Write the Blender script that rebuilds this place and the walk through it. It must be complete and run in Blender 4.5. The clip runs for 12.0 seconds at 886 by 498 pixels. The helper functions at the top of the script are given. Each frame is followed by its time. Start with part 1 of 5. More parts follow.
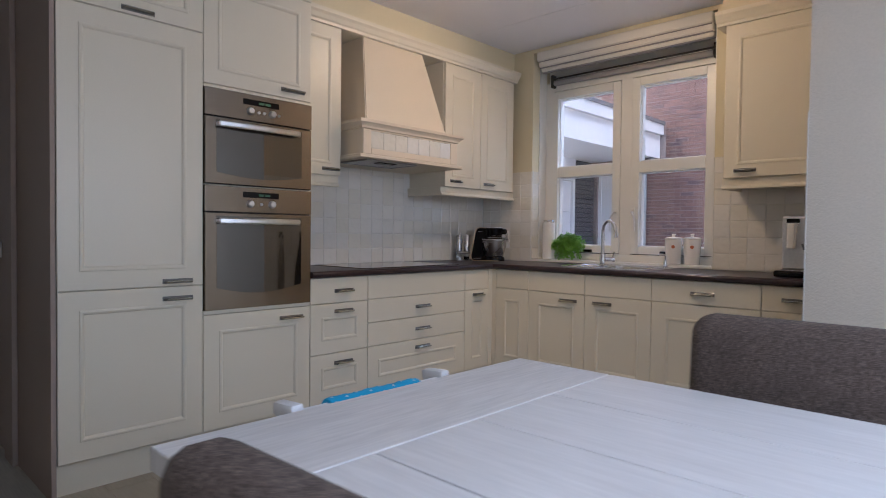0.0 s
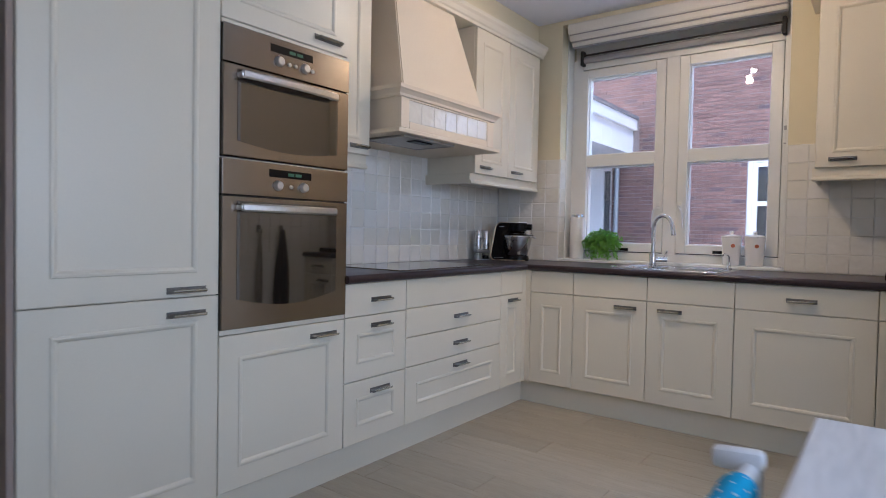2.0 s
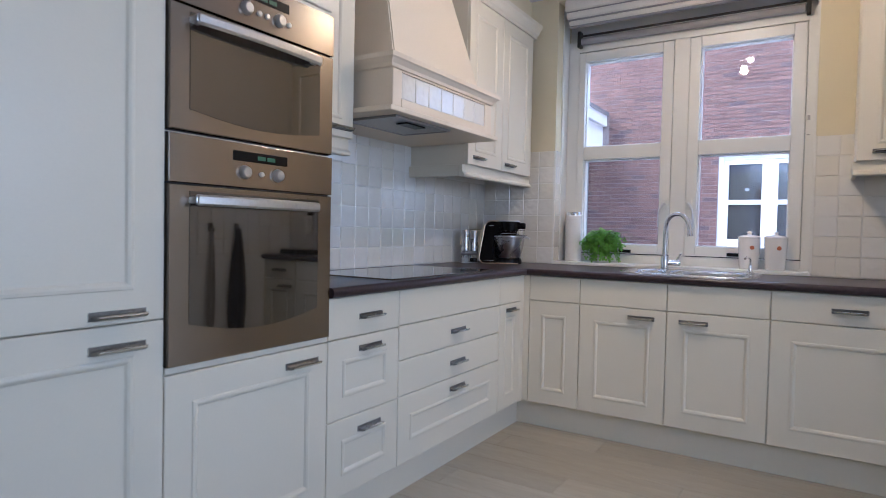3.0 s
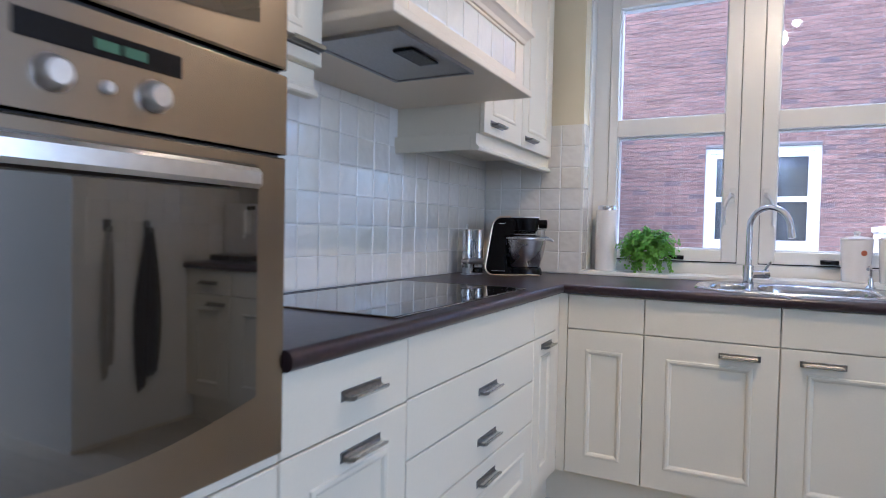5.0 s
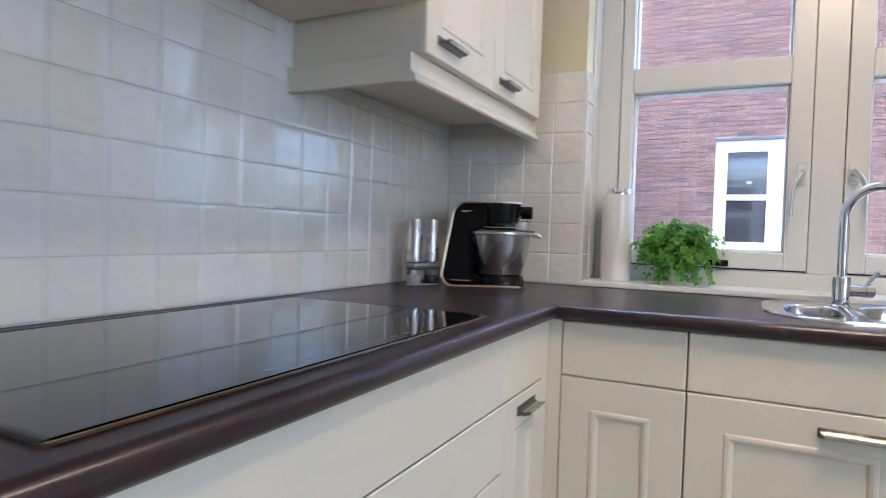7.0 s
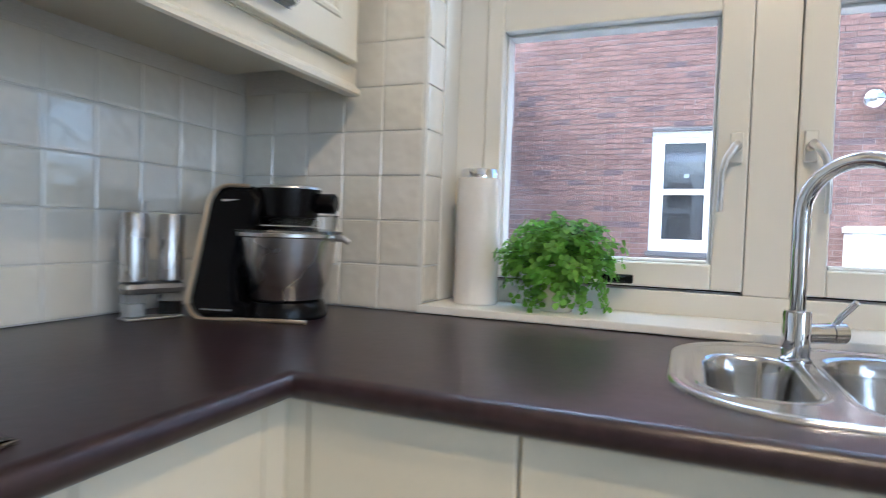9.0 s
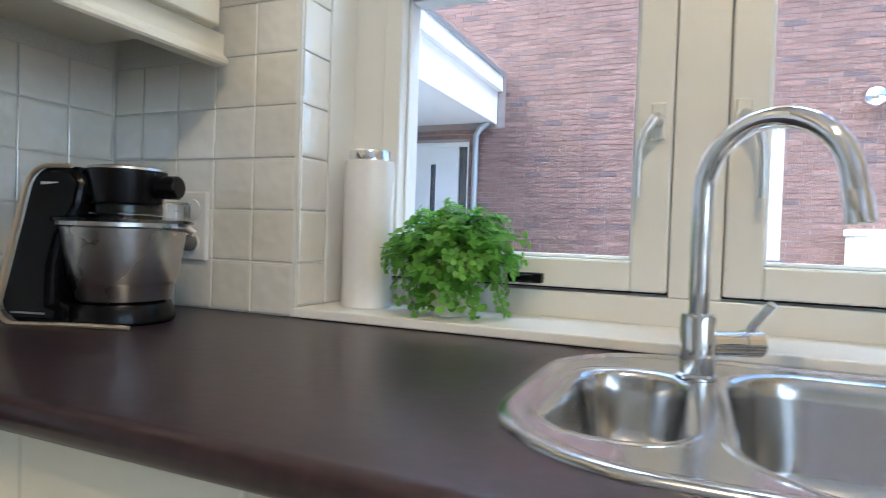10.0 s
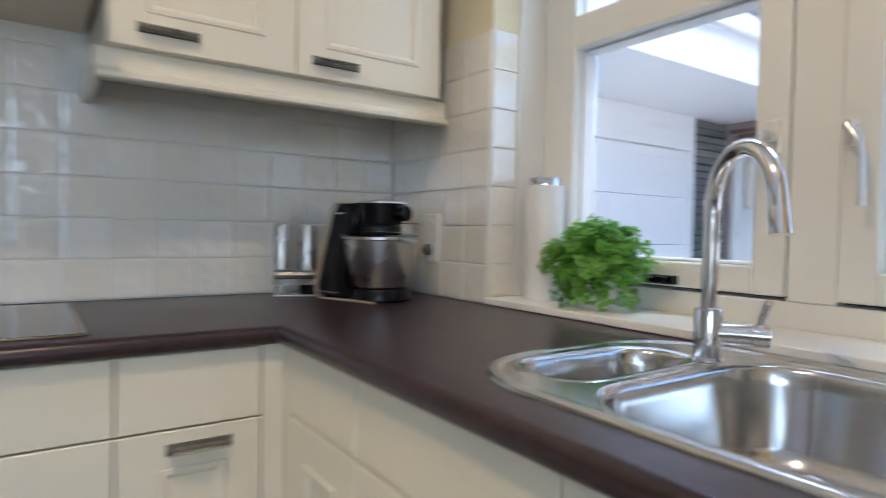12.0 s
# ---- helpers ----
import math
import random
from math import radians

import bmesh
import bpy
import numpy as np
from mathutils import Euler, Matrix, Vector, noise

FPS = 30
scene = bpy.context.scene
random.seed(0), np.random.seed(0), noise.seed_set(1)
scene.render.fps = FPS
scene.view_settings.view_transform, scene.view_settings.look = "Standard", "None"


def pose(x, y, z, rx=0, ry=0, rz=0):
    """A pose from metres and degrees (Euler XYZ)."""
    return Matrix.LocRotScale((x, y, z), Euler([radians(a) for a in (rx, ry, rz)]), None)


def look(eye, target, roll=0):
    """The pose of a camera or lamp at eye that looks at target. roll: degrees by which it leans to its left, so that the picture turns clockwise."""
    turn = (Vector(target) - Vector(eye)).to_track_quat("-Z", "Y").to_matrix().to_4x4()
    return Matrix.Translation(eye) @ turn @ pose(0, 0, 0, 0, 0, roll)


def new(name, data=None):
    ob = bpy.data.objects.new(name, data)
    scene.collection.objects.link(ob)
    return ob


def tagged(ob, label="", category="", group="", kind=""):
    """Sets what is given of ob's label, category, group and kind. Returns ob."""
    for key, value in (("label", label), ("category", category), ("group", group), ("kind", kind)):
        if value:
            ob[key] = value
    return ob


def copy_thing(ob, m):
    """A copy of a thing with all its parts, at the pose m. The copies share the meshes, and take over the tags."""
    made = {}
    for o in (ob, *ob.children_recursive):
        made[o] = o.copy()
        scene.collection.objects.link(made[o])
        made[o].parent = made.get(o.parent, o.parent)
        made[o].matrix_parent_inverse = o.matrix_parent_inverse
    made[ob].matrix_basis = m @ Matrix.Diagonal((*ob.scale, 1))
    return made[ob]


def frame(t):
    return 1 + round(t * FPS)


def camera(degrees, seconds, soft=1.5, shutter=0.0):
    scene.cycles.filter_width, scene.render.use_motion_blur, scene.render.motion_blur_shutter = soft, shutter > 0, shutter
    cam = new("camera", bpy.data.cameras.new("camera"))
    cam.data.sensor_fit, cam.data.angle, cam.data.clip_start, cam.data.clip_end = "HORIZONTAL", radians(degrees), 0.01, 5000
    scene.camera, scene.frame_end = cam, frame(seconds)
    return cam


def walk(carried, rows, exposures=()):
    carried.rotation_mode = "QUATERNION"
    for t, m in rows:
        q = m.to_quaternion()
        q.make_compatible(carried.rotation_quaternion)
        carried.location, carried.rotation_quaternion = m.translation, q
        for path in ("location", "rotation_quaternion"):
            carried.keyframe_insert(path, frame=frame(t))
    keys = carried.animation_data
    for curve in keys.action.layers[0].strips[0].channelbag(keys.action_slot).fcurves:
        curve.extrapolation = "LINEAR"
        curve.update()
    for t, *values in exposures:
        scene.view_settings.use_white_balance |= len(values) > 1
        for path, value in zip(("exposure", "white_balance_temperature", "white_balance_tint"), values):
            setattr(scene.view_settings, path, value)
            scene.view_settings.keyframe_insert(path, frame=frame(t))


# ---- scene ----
cam = camera(72.9, 12.0, soft=0.7, shutter=0.85)
PATH = [
    (0, (3.428, -4.123, 1.121), (2.052, -2.673, 1.072), 0.6),
    (0.5, (3.249, -4.156, 1.103), (1.904, -2.677, 1.05), 1.0),
    (1, (2.974, -4.126, 1.105), (1.661, -2.619, 1.044), 1.0),
    (1.5, (2.747, -4.091, 1.105), (1.466, -2.556, 1.051), 0.9),
    (2, (2.49, -4.039, 1.102), (1.294, -2.438, 1.045), 1.1),
    (2.5, (2.275, -3.912, 1.102), (1.153, -2.258, 1.038), 1.1),
    (3, (2.026, -3.745, 1.109), (0.961, -2.054, 1.048), 1.2),
    (3.2, (1.937, -3.686, 1.11), (0.897, -1.978, 1.052), 1.1),
    (5, (1.282, -2.964, 1.105), (0.367, -1.186, 1.046), 1.2),
    (5.5, (1.184, -2.752, 1.098), (0.311, -0.953, 1.042), 1.1),
    (6, (1.11, -2.491, 1.097), (0.223, -0.699, 1.038), 1.2),
    (6.5, (1.062, -2.306, 1.086), (0.15, -0.527, 1.029), 1.2),
    (6.7, (1.033, -2.215, 1.073), (0.122, -0.436, 1.019), 1.5),
    (8.3, (1.065, -1.554, 1.097), (0.254, 0.273, 1.035), 1.8),
    (8.5, (1.072, -1.465, 1.095), (0.269, 0.367, 1.036), 1.8),
    (9, (1.102, -1.282, 1.103), (0.349, 0.569, 1.037), 1.9),
    (9.5, (1.177, -1.104, 1.094), (0.418, 0.745, 1.036), 1.8),
    (10, (1.269, -0.994, 1.08), (0.485, 0.845, 1.034), 1.9),
    (10.5, (1.392, -0.985, 1.08), (0.501, 0.805, 1.037), 1.7),
    (11, (1.535, -0.981, 1.096), (0.414, 0.674, 1.044), 1.7),
    (11.5, (1.67, -0.99, 1.102), (0.271, 0.437, 1.045), 1.6),
    (12, (1.799, -1.039, 1.102), (0.158, 0.103, 1.044), 1.1),
]
walk(cam, [(t, look(eye, target, roll)) for t, eye, target, roll in PATH],
     [(0, 1.48, 5350, 15), (1.5, 1.69, 5080, 13), (3, 2.0, 4720, 13), (5.5, 2.32, 4620, 12), (6.7, 2.38, 4820, 10), (8.5, 2.36, 4920, 6), (10, 2.36, 4950, 1), (12, 2.13, 5100, 5)])
# ---- light and air ----
world = bpy.data.worlds.new("world")
scene.world = world
world.use_nodes = True
wn = world.node_tree.nodes
sky = wn.new("ShaderNodeTexSky")
sky.sky_type = 'NISHITA'
sky.sun_disc = False
sky.sun_elevation, sky.sun_rotation = radians(55), radians(243)
sky.dust_density, sky.air_density, sky.ozone_density = 7.0, 1.0, 0.6
world.node_tree.links.new(sky.outputs[0], wn["Background"].inputs[0])
wn["Background"].inputs[1].default_value = 0.15


def lamp(name, kind, m, power, color, **more):
    data = bpy.data.lights.new(name, kind)
    data.energy, data.color = power, color
    for k, v in more.items():
        if k == "size":
            data.shape, data.size, data.size_y = 'RECTANGLE', v[0], v[1]
        elif k == "radius":
            data.shadow_soft_size = v
        elif k == "angle":
            data.angle = radians(v)
        elif k == "cone":
            data.spot_size, data.spot_blend = radians(v), 0.6
    ob = new(name, data)
    ob.matrix_world = m
    return ob


lamp("sun", 'SUN', look((0, 0, 20), (-10, 5, 4)), 0.9, (1, 0.97, 0.93), angle=25)
COOL = (0.89, 0.945, 1.0)
WARM = (1.0, 0.63, 0.30)
lamp("daylight_bay_north", 'AREA', look((4.42, -2.15, 1.55), (3.10, -2.15, 0.70)), 5.2, COOL, size=(1.3, 1.5))
lamp("daylight_bay_south", 'AREA', look((4.42, -3.85, 1.55), (3.75, -3.70, 0.15)), 7.4, COOL, size=(1.3, 1.5))
lamp("daylight_living", 'AREA', look((-5.9, -4.1, 1.5), (0, -4.1, 1.2)), 4, COOL, size=(1.2, 1.6))
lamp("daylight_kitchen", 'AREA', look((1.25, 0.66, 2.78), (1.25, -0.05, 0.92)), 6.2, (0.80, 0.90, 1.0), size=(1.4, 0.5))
lamp("spot_glow_a", 'SPOT', look((1.50, -1.14, 2.50), (0.45, -1.35, 1.60)), 7, WARM, radius=0.03, cone=125)
lamp("spot_glow_b", 'SPOT', look((1.43, -1.37, 2.50), (2.25, -0.45, 1.50)), 12, WARM, radius=0.03, cone=145)


# ---- materials ----
def material(name, color, rough=0.5, metal=0.0, vary=0.06, grain=0.0, scale=40.0, bump=0.0, big=2.5, stretch=(1, 1, 1), per=0.0, spec=0.5, coat=0.0, tint=None, ior=1.5, other=None, share=0.0, detail=6, patchy=True):
    """A surface with wide stains, fine grain and relief; per: how much each piece differs; other: a second colour that a share of the pieces has."""
    m = bpy.data.materials.new(name)
    m.use_nodes = True
    t = m.node_tree
    n, link = t.nodes, t.links.new
    p = n["Principled BSDF"]
    co = n.new("ShaderNodeTexCoord")
    mp = n.new("ShaderNodeMapping")
    mp.inputs["Scale"].default_value = stretch
    link(co.outputs["Object"], mp.inputs[0])
    where = mp.outputs[0]
    if per:
        info = n.new("ShaderNodeObjectInfo")
        geo = n.new("ShaderNodeNewGeometry")
        add = n.new("ShaderNodeMath")
        add.operation = 'ADD'
        frac = n.new("ShaderNodeMath")
        frac.operation = 'FRACT'
        link(info.outputs["Random"], add.inputs[0])
        link(geo.outputs["Random Per Island"], add.inputs[1])
        link(add.outputs[0], frac.inputs[0])
        far = n.new("ShaderNodeVectorMath")
        far.operation = 'MULTIPLY_ADD'
        far.inputs[1].default_value = (31, 57, 83)
        link(frac.outputs[0], far.inputs[0])
        link(mp.outputs[0], far.inputs[2])
        where = far.outputs[0]
    wide, fine = n.new("ShaderNodeTexNoise"), n.new("ShaderNodeTexNoise")
    wide.inputs["Scale"].default_value, wide.inputs["Detail"].default_value = big, 5
    fine.inputs["Scale"].default_value, fine.inputs["Detail"].default_value = scale, detail
    link(where, wide.inputs[0])
    link(where, fine.inputs[0])
    dark = [c * (1 - vary) for c in color]
    light = [min(1, c * (1 + vary)) for c in color]
    if tint:
        light = list(tint)
    mix = n.new("ShaderNodeMix")
    mix.data_type = 'RGBA'
    mix.inputs[6].default_value, mix.inputs[7].default_value = (*dark, 1), (*light, 1)
    link(wide.outputs[0], mix.inputs[0])
    out = mix.outputs[2]
    if grain:
        g = n.new("ShaderNodeMapRange")
        g.inputs[1].default_value, g.inputs[2].default_value = 0.3, 0.7
        g.inputs[3].default_value, g.inputs[4].default_value = 1 - grain, 1 + grain
        link(fine.outputs[0], g.inputs[0])
        hs = n.new("ShaderNodeHueSaturation")
        link(g.outputs[0], hs.inputs["Value"])
        link(out, hs.inputs["Color"])
        out = hs.outputs[0]
    if per:
        r = n.new("ShaderNodeMapRange")
        r.inputs[3].default_value, r.inputs[4].default_value = 1 - per, 1 + per
        link(frac.outputs[0], r.inputs[0])
        h2 = n.new("ShaderNodeHueSaturation")
        link(r.outputs[0], h2.inputs["Value"])
        link(out, h2.inputs["Color"])
        out = h2.outputs[0]
    if other:
        mul, fr2, pick = n.new("ShaderNodeMath"), n.new("ShaderNodeMath"), n.new("ShaderNodeMapRange")
        mul.operation, fr2.operation = 'MULTIPLY', 'FRACT'
        mul.inputs[1].default_value = 7.31
        link(frac.outputs[0], mul.inputs[0])
        link(mul.outputs[0], fr2.inputs[0])
        pick.inputs[1].default_value, pick.inputs[2].default_value = share - 0.08, share + 0.08
        pick.inputs[3].default_value, pick.inputs[4].default_value = 1, 0
        link(fr2.outputs[0], pick.inputs[0])
        m2 = n.new("ShaderNodeMix")
        m2.data_type = 'RGBA'
        m2.inputs[7].default_value = (*other, 1)
        link(pick.outputs[0], m2.inputs[0])
        link(out, m2.inputs[6])
        out = m2.outputs[2]
    link(out, p.inputs["Base Color"])
    rr = n.new("ShaderNodeMapRange")
    rr.inputs[3].default_value, rr.inputs[4].default_value = max(0.02, rough * (0.85 if patchy else 1)), min(1, rough * (1.2 if patchy else 1))
    link(wide.outputs[0], rr.inputs[0])
    link(rr.outputs[0], p.inputs["Roughness"])
    p.inputs["Metallic"].default_value = metal
    p.inputs["IOR"].default_value = ior
    p.inputs["Specular IOR Level"].default_value = spec
    p.inputs["Coat Weight"].default_value = coat
    if bump:
        b = n.new("ShaderNodeBump")
        b.inputs["Strength"].default_value, b.inputs["Distance"].default_value = 1.0, bump
        link(fine.outputs[0], b.inputs["Height"])
        link(b.outputs[0], p.inputs["Normal"])
    return m


def glass_material(name, color=(1, 1, 1), rough=0.0):
    m = bpy.data.materials.new(name)
    m.use_nodes = True
    p = m.node_tree.nodes["Principled BSDF"]
    p.inputs["Base Color"].default_value = (*color, 1)
    p.inputs["Transmission Weight"].default_value, p.inputs["Roughness"].default_value, p.inputs["IOR"].default_value = 1, rough, 1.45
    return m


def glow_material(name, color, strength):
    m = bpy.data.materials.new(name)
    m.use_nodes = True
    p = m.node_tree.nodes["Principled BSDF"]
    p.inputs["Base Color"].default_value = (*color, 1)
    p.inputs["Emission Color"].default_value, p.inputs["Emission Strength"].default_value = (*color, 1), strength
    return m


CREAM = material("cream_lacquer", (0.71, 0.652, 0.515), 0.34, vary=0.025, grain=0.012, scale=160, bump=0.00008, big=1.5)
WINPAINT = material("window_paint", (0.75, 0.74, 0.695), 0.3, vary=0.03, scale=120, bump=0.0001)
SILLPAINT = material("sill_paint", (0.80, 0.79, 0.76), 0.3, vary=0.04, grain=0.02, scale=60, bump=0.0002)
# cream lacquer made warmer in colour for the spot's warm light on the hood
HOODLIT = material("warm_lit_lacquer", (0.73, 0.635, 0.49), 0.45, vary=0.03, grain=0.015, scale=120, bump=0.0001, big=1.5)
YELLOW = material("yellow_wall_paint", (0.67, 0.60, 0.415), 0.85, vary=0.05, grain=0.03, scale=220, bump=0.0006)
PLASTER = material("white_plaster", (0.63, 0.565, 0.465), 0.9, vary=0.04, grain=0.03, scale=130, bump=0.0025)
TAUPE = material("taupe_wall_paint", (0.33, 0.26, 0.21), 0.8, vary=0.06, grain=0.03, scale=200, bump=0.0005)
CEIL = material("white_ceiling", (0.78, 0.77, 0.80), 0.9, vary=0.03, grain=0.02, scale=150, bump=0.0006)
TILE = material("glazed_tile", (0.79, 0.762, 0.70), 0.05, vary=0.03, scale=30, bump=0.0034, detail=0.6, big=6, per=0.03, other=(0.77, 0.735, 0.645), share=0.42, ior=1.7, coat=1.0)
GROUT = material("grout", (0.70, 0.685, 0.64), 0.9, vary=0.08, grain=0.08, scale=300, bump=0.0008)
WORKTOP = material("dark_worktop", (0.026, 0.014, 0.0165), 0.30, vary=0.25, grain=0.35, scale=55, bump=0.0002, big=3, spec=0.5)
STEEL = material("brushed_steel", (0.31, 0.268, 0.218), 0.27, 1.0, vary=0.02, grain=0.03, scale=60, stretch=(30, 0.8, 30), patchy=False)
STEEL.node_tree.nodes["Principled BSDF"].inputs["Anisotropic"].default_value = 0.75
grainway = STEEL.node_tree.nodes.new("ShaderNodeCombineXYZ")   # brushed across, so gloss runs up and down
grainway.inputs[2].default_value = 1.0
STEEL.node_tree.links.new(grainway.outputs[0], STEEL.node_tree.nodes["Principled BSDF"].inputs["Tangent"])
SINKSTEEL = material("sink_steel", (0.57, 0.57, 0.57), 0.17, 1.0, vary=0.05, grain=0.05, scale=90, bump=0.00008, stretch=(1, 6, 1))
BOWLSTEEL = material("bowl_steel", (0.53, 0.51, 0.49), 0.27, 1.0, vary=0.04, grain=0.05, scale=70)
CHROME = material("chrome", (0.80, 0.80, 0.82), 0.06, 1.0, vary=0.02)
PEWTER = material("pewter", (0.20, 0.195, 0.18), 0.33, 1.0, vary=0.2, grain=0.2, scale=120, bump=0.0002)
# brighter copy of the pewter: light on tray and lip put into the colour
LIP = material("lit_pewter", (0.55, 0.55, 0.50), 0.26, 1.0, vary=0.12, grain=0.12, scale=140)
ALU = material("satin_aluminium", (0.72, 0.71, 0.70), 0.28, 1.0, vary=0.04, grain=0.05, scale=80)
OVENGLASS = material("oven_glass", (0.014, 0.011, 0.008), 0.03, vary=0.1, ior=2.5)
HOUSEGLASS = material("house_glass", (0.035, 0.037, 0.040), 0.03, vary=0.1, ior=1.9)
HOBGLASS = material("hob_glass", (0.008, 0.008, 0.009), 0.03, vary=0.1, ior=1.7)
BLACK = material("black_plastic", (0.004, 0.0035, 0.004), 0.26, vary=0.15, grain=0.05, scale=200, spec=0.22)
MATBLACK = material("matt_black", (0.015, 0.014, 0.014), 0.6, vary=0.15)
GREYMETAL = material("grey_metal", (0.36, 0.35, 0.34), 0.35, 0.9, vary=0.08, grain=0.1, scale=150, bump=0.0002)
GOLD = material("pale_metal", (0.80, 0.66, 0.48), 0.32, 0.85, vary=0.05)
WHITE = material("white_lacquer", (0.80, 0.79, 0.78), 0.35, vary=0.02)
WHITEPL = material("white_plastic", (0.78, 0.77, 0.74), 0.3, vary=0.02)
CERAMIC = material("white_ceramic", (0.80, 0.77, 0.73), 0.18, vary=0.03, coat=0.3)
PAPER = material("white_glaze", (0.80, 0.78, 0.77), 0.22, vary=0.02, grain=0.02, scale=60, bump=0.0003)
OAK = material("pale_oak_floor", (0.330, 0.292, 0.218), 0.42, vary=0.12, grain=0.10, scale=22, bump=0.0003, big=2.2, stretch=(0.6, 9, 1), per=0.07, tint=(0.42, 0.383, 0.298))
TABLE = material("whitewashed_table", (0.74, 0.715, 0.69), 0.36, vary=0.08, grain=0.05, scale=12, bump=0.0005, big=2.5, stretch=(0.8, 9, 1), per=0.03, tint=(0.83, 0.815, 0.80))
TABLE_ACROSS = material("whitewashed_table_end", (0.71, 0.68, 0.645), 0.36, vary=0.08, grain=0.09, scale=12, bump=0.0006, big=2.5, stretch=(9, 0.8, 1), per=0.03, tint=(0.82, 0.80, 0.785))
FABRIC = material("grey_brown_weave", (0.112, 0.083, 0.067), 0.95, vary=0.25, grain=0.30, scale=420, bump=0.0015, big=14)
fn = FABRIC.node_tree.nodes
fp = fn["Principled BSDF"]
under = fp.inputs["Base Color"].links[0].from_socket
for squeeze in ((120, 120, 460), (460, 460, 75)):   # slubs along both threads
    fc, fm, ft, fr_, fh = (fn.new("ShaderNode" + k) for k in ("TexCoord", "Mapping", "TexNoise", "MapRange", "HueSaturation"))
    fm.inputs["Scale"].default_value = squeeze
    ft.inputs["Scale"].default_value = 1.0
    ft.inputs["Detail"].default_value = 2.0
    fr_.inputs[1].default_value, fr_.inputs[2].default_value, fr_.inputs[3].default_value, fr_.inputs[4].default_value = 0.32, 0.68, 0.66, 1.40
    for a, b in ((fc.outputs["Object"], fm.inputs[0]), (fm.outputs[0], ft.inputs[0]), (ft.outputs[0], fr_.inputs[0]), (fr_.outputs[0], fh.inputs["Value"]), (under, fh.inputs["Color"])):
        FABRIC.node_tree.links.new(a, b)
    under = fh.outputs[0]
FABRIC.node_tree.links.new(under, fp.inputs["Base Color"])
BLUE = material("blue_dotted_cloth", (0.03, 0.36, 0.62), 0.8, vary=0.1, grain=0.06, scale=200, bump=0.0006)
BLIND = material("blind_fabric", (0.70, 0.67, 0.61), 0.9, vary=0.04, grain=0.05, scale=260, bump=0.0005)
GREYSCREEN = material("grey_screen", (0.30, 0.29, 0.29), 0.7, vary=0.05, grain=0.08, scale=300)
BRICK = material("red_brick", (0.150, 0.085, 0.072), 0.92, vary=0.2, grain=0.38, scale=38, bump=0.006, big=11, per=0.17, tint=(0.265, 0.165, 0.140), spec=0.2, other=(0.105, 0.080, 0.085), share=0.06)
MORTAR = material("mortar", (0.30, 0.25, 0.23), 0.95, vary=0.15, grain=0.15, scale=80, bump=0.003)
WHITEOUT = material("white_outdoor_paint", (0.80, 0.80, 0.80), 0.45, vary=0.03)
ZINC = material("zinc", (0.42, 0.45, 0.48), 0.45, 0.8, vary=0.1)
GREYWOOD = material("grey_slats", (0.10, 0.10, 0.105), 0.7, vary=0.15, grain=0.15, scale=30)
# near-black: the darkness of unlit depth put into the colour
UNLIT = material("unlit_black", (0.03, 0.032, 0.035), 0.9, vary=0.2)
PAVING = material("paving", (0.40, 0.385, 0.37), 0.9, vary=0.15, grain=0.2, scale=12, bump=0.004)
LEAF = material("leaf", (0.072, 0.230, 0.03), 0.42, vary=0.25, grain=0.15, scale=60, big=12, per=0.38, tint=(0.27, 0.50, 0.07))
ln = LEAF.node_tree.nodes
thin, both = ln.new("ShaderNodeBsdfTranslucent"), ln.new("ShaderNodeMixShader")
thin.inputs[0].default_value = (0.32, 0.68, 0.08, 1)
both.inputs[0].default_value = 0.42
for a, b in ((ln["Principled BSDF"].outputs[0], both.inputs[1]), (thin.outputs[0], both.inputs[2]), (both.outputs[0], ln["Material Output"].inputs[0])):
    LEAF.node_tree.links.new(a, b)
STEM = material("stem", (0.07, 0.13, 0.03), 0.6, vary=0.2)
SOIL = material("soil", (0.03, 0.02, 0.015), 0.95, vary=0.2, grain=0.3, scale=90, bump=0.004)
DARKCLOTH = material("dark_towel", (0.02, 0.018, 0.022), 0.95, vary=0.2, grain=0.3, scale=260, bump=0.001)
LIGHTCLOTH = material("light_towel", (0.55, 0.52, 0.48), 0.95, vary=0.06, grain=0.1, scale=220, bump=0.001)
ORANGE = material("orange_print", (0.45, 0.13, 0.05), 0.6, vary=0.1)
GLASS = glass_material("window_glass")
CLEAR = glass_material("clear_plastic", (0.92, 0.93, 0.94), 0.03)
GREEN = glow_material("green_digits", (0.035, 0.10, 0.045), 0.02)
BULB = glow_material("lit_bulb", (1.0, 0.80, 0.58), 45)


# ---- building helpers ----
def origin(ob):
    while ob.parent:
        ob = ob.parent
    return ob.location.copy()


def thing(name, at, label, category, group="", kind=""):
    ob = new(name)
    ob.empty_display_size = 0.1
    ob.location = at
    return tagged(ob, label, category, group, kind)


def part(name, bm, mat, parent, label="", smooth=False, kind=""):
    """Links a bmesh, given in world metres, as one mesh under a thing or a part."""
    if parent:
        bmesh.ops.translate(bm, verts=bm.verts, vec=-origin(parent))
    me = bpy.data.meshes.new(name)
    if smooth:
        for f in bm.faces:
            f.smooth = True
    bm.to_mesh(me)
    bm.free()
    me.materials.append(mat)
    if smooth:
        me.set_sharp_from_angle(angle=radians(38))
    ob = new(name, me)
    ob.parent = parent
    return tagged(ob, label, kind=kind)


def solid(name, bm, mat, label, category, kind="", smooth=False):
    """A thing that is one mesh."""
    return tagged(part(name, bm, mat, None, smooth=smooth), label, category, kind=kind)


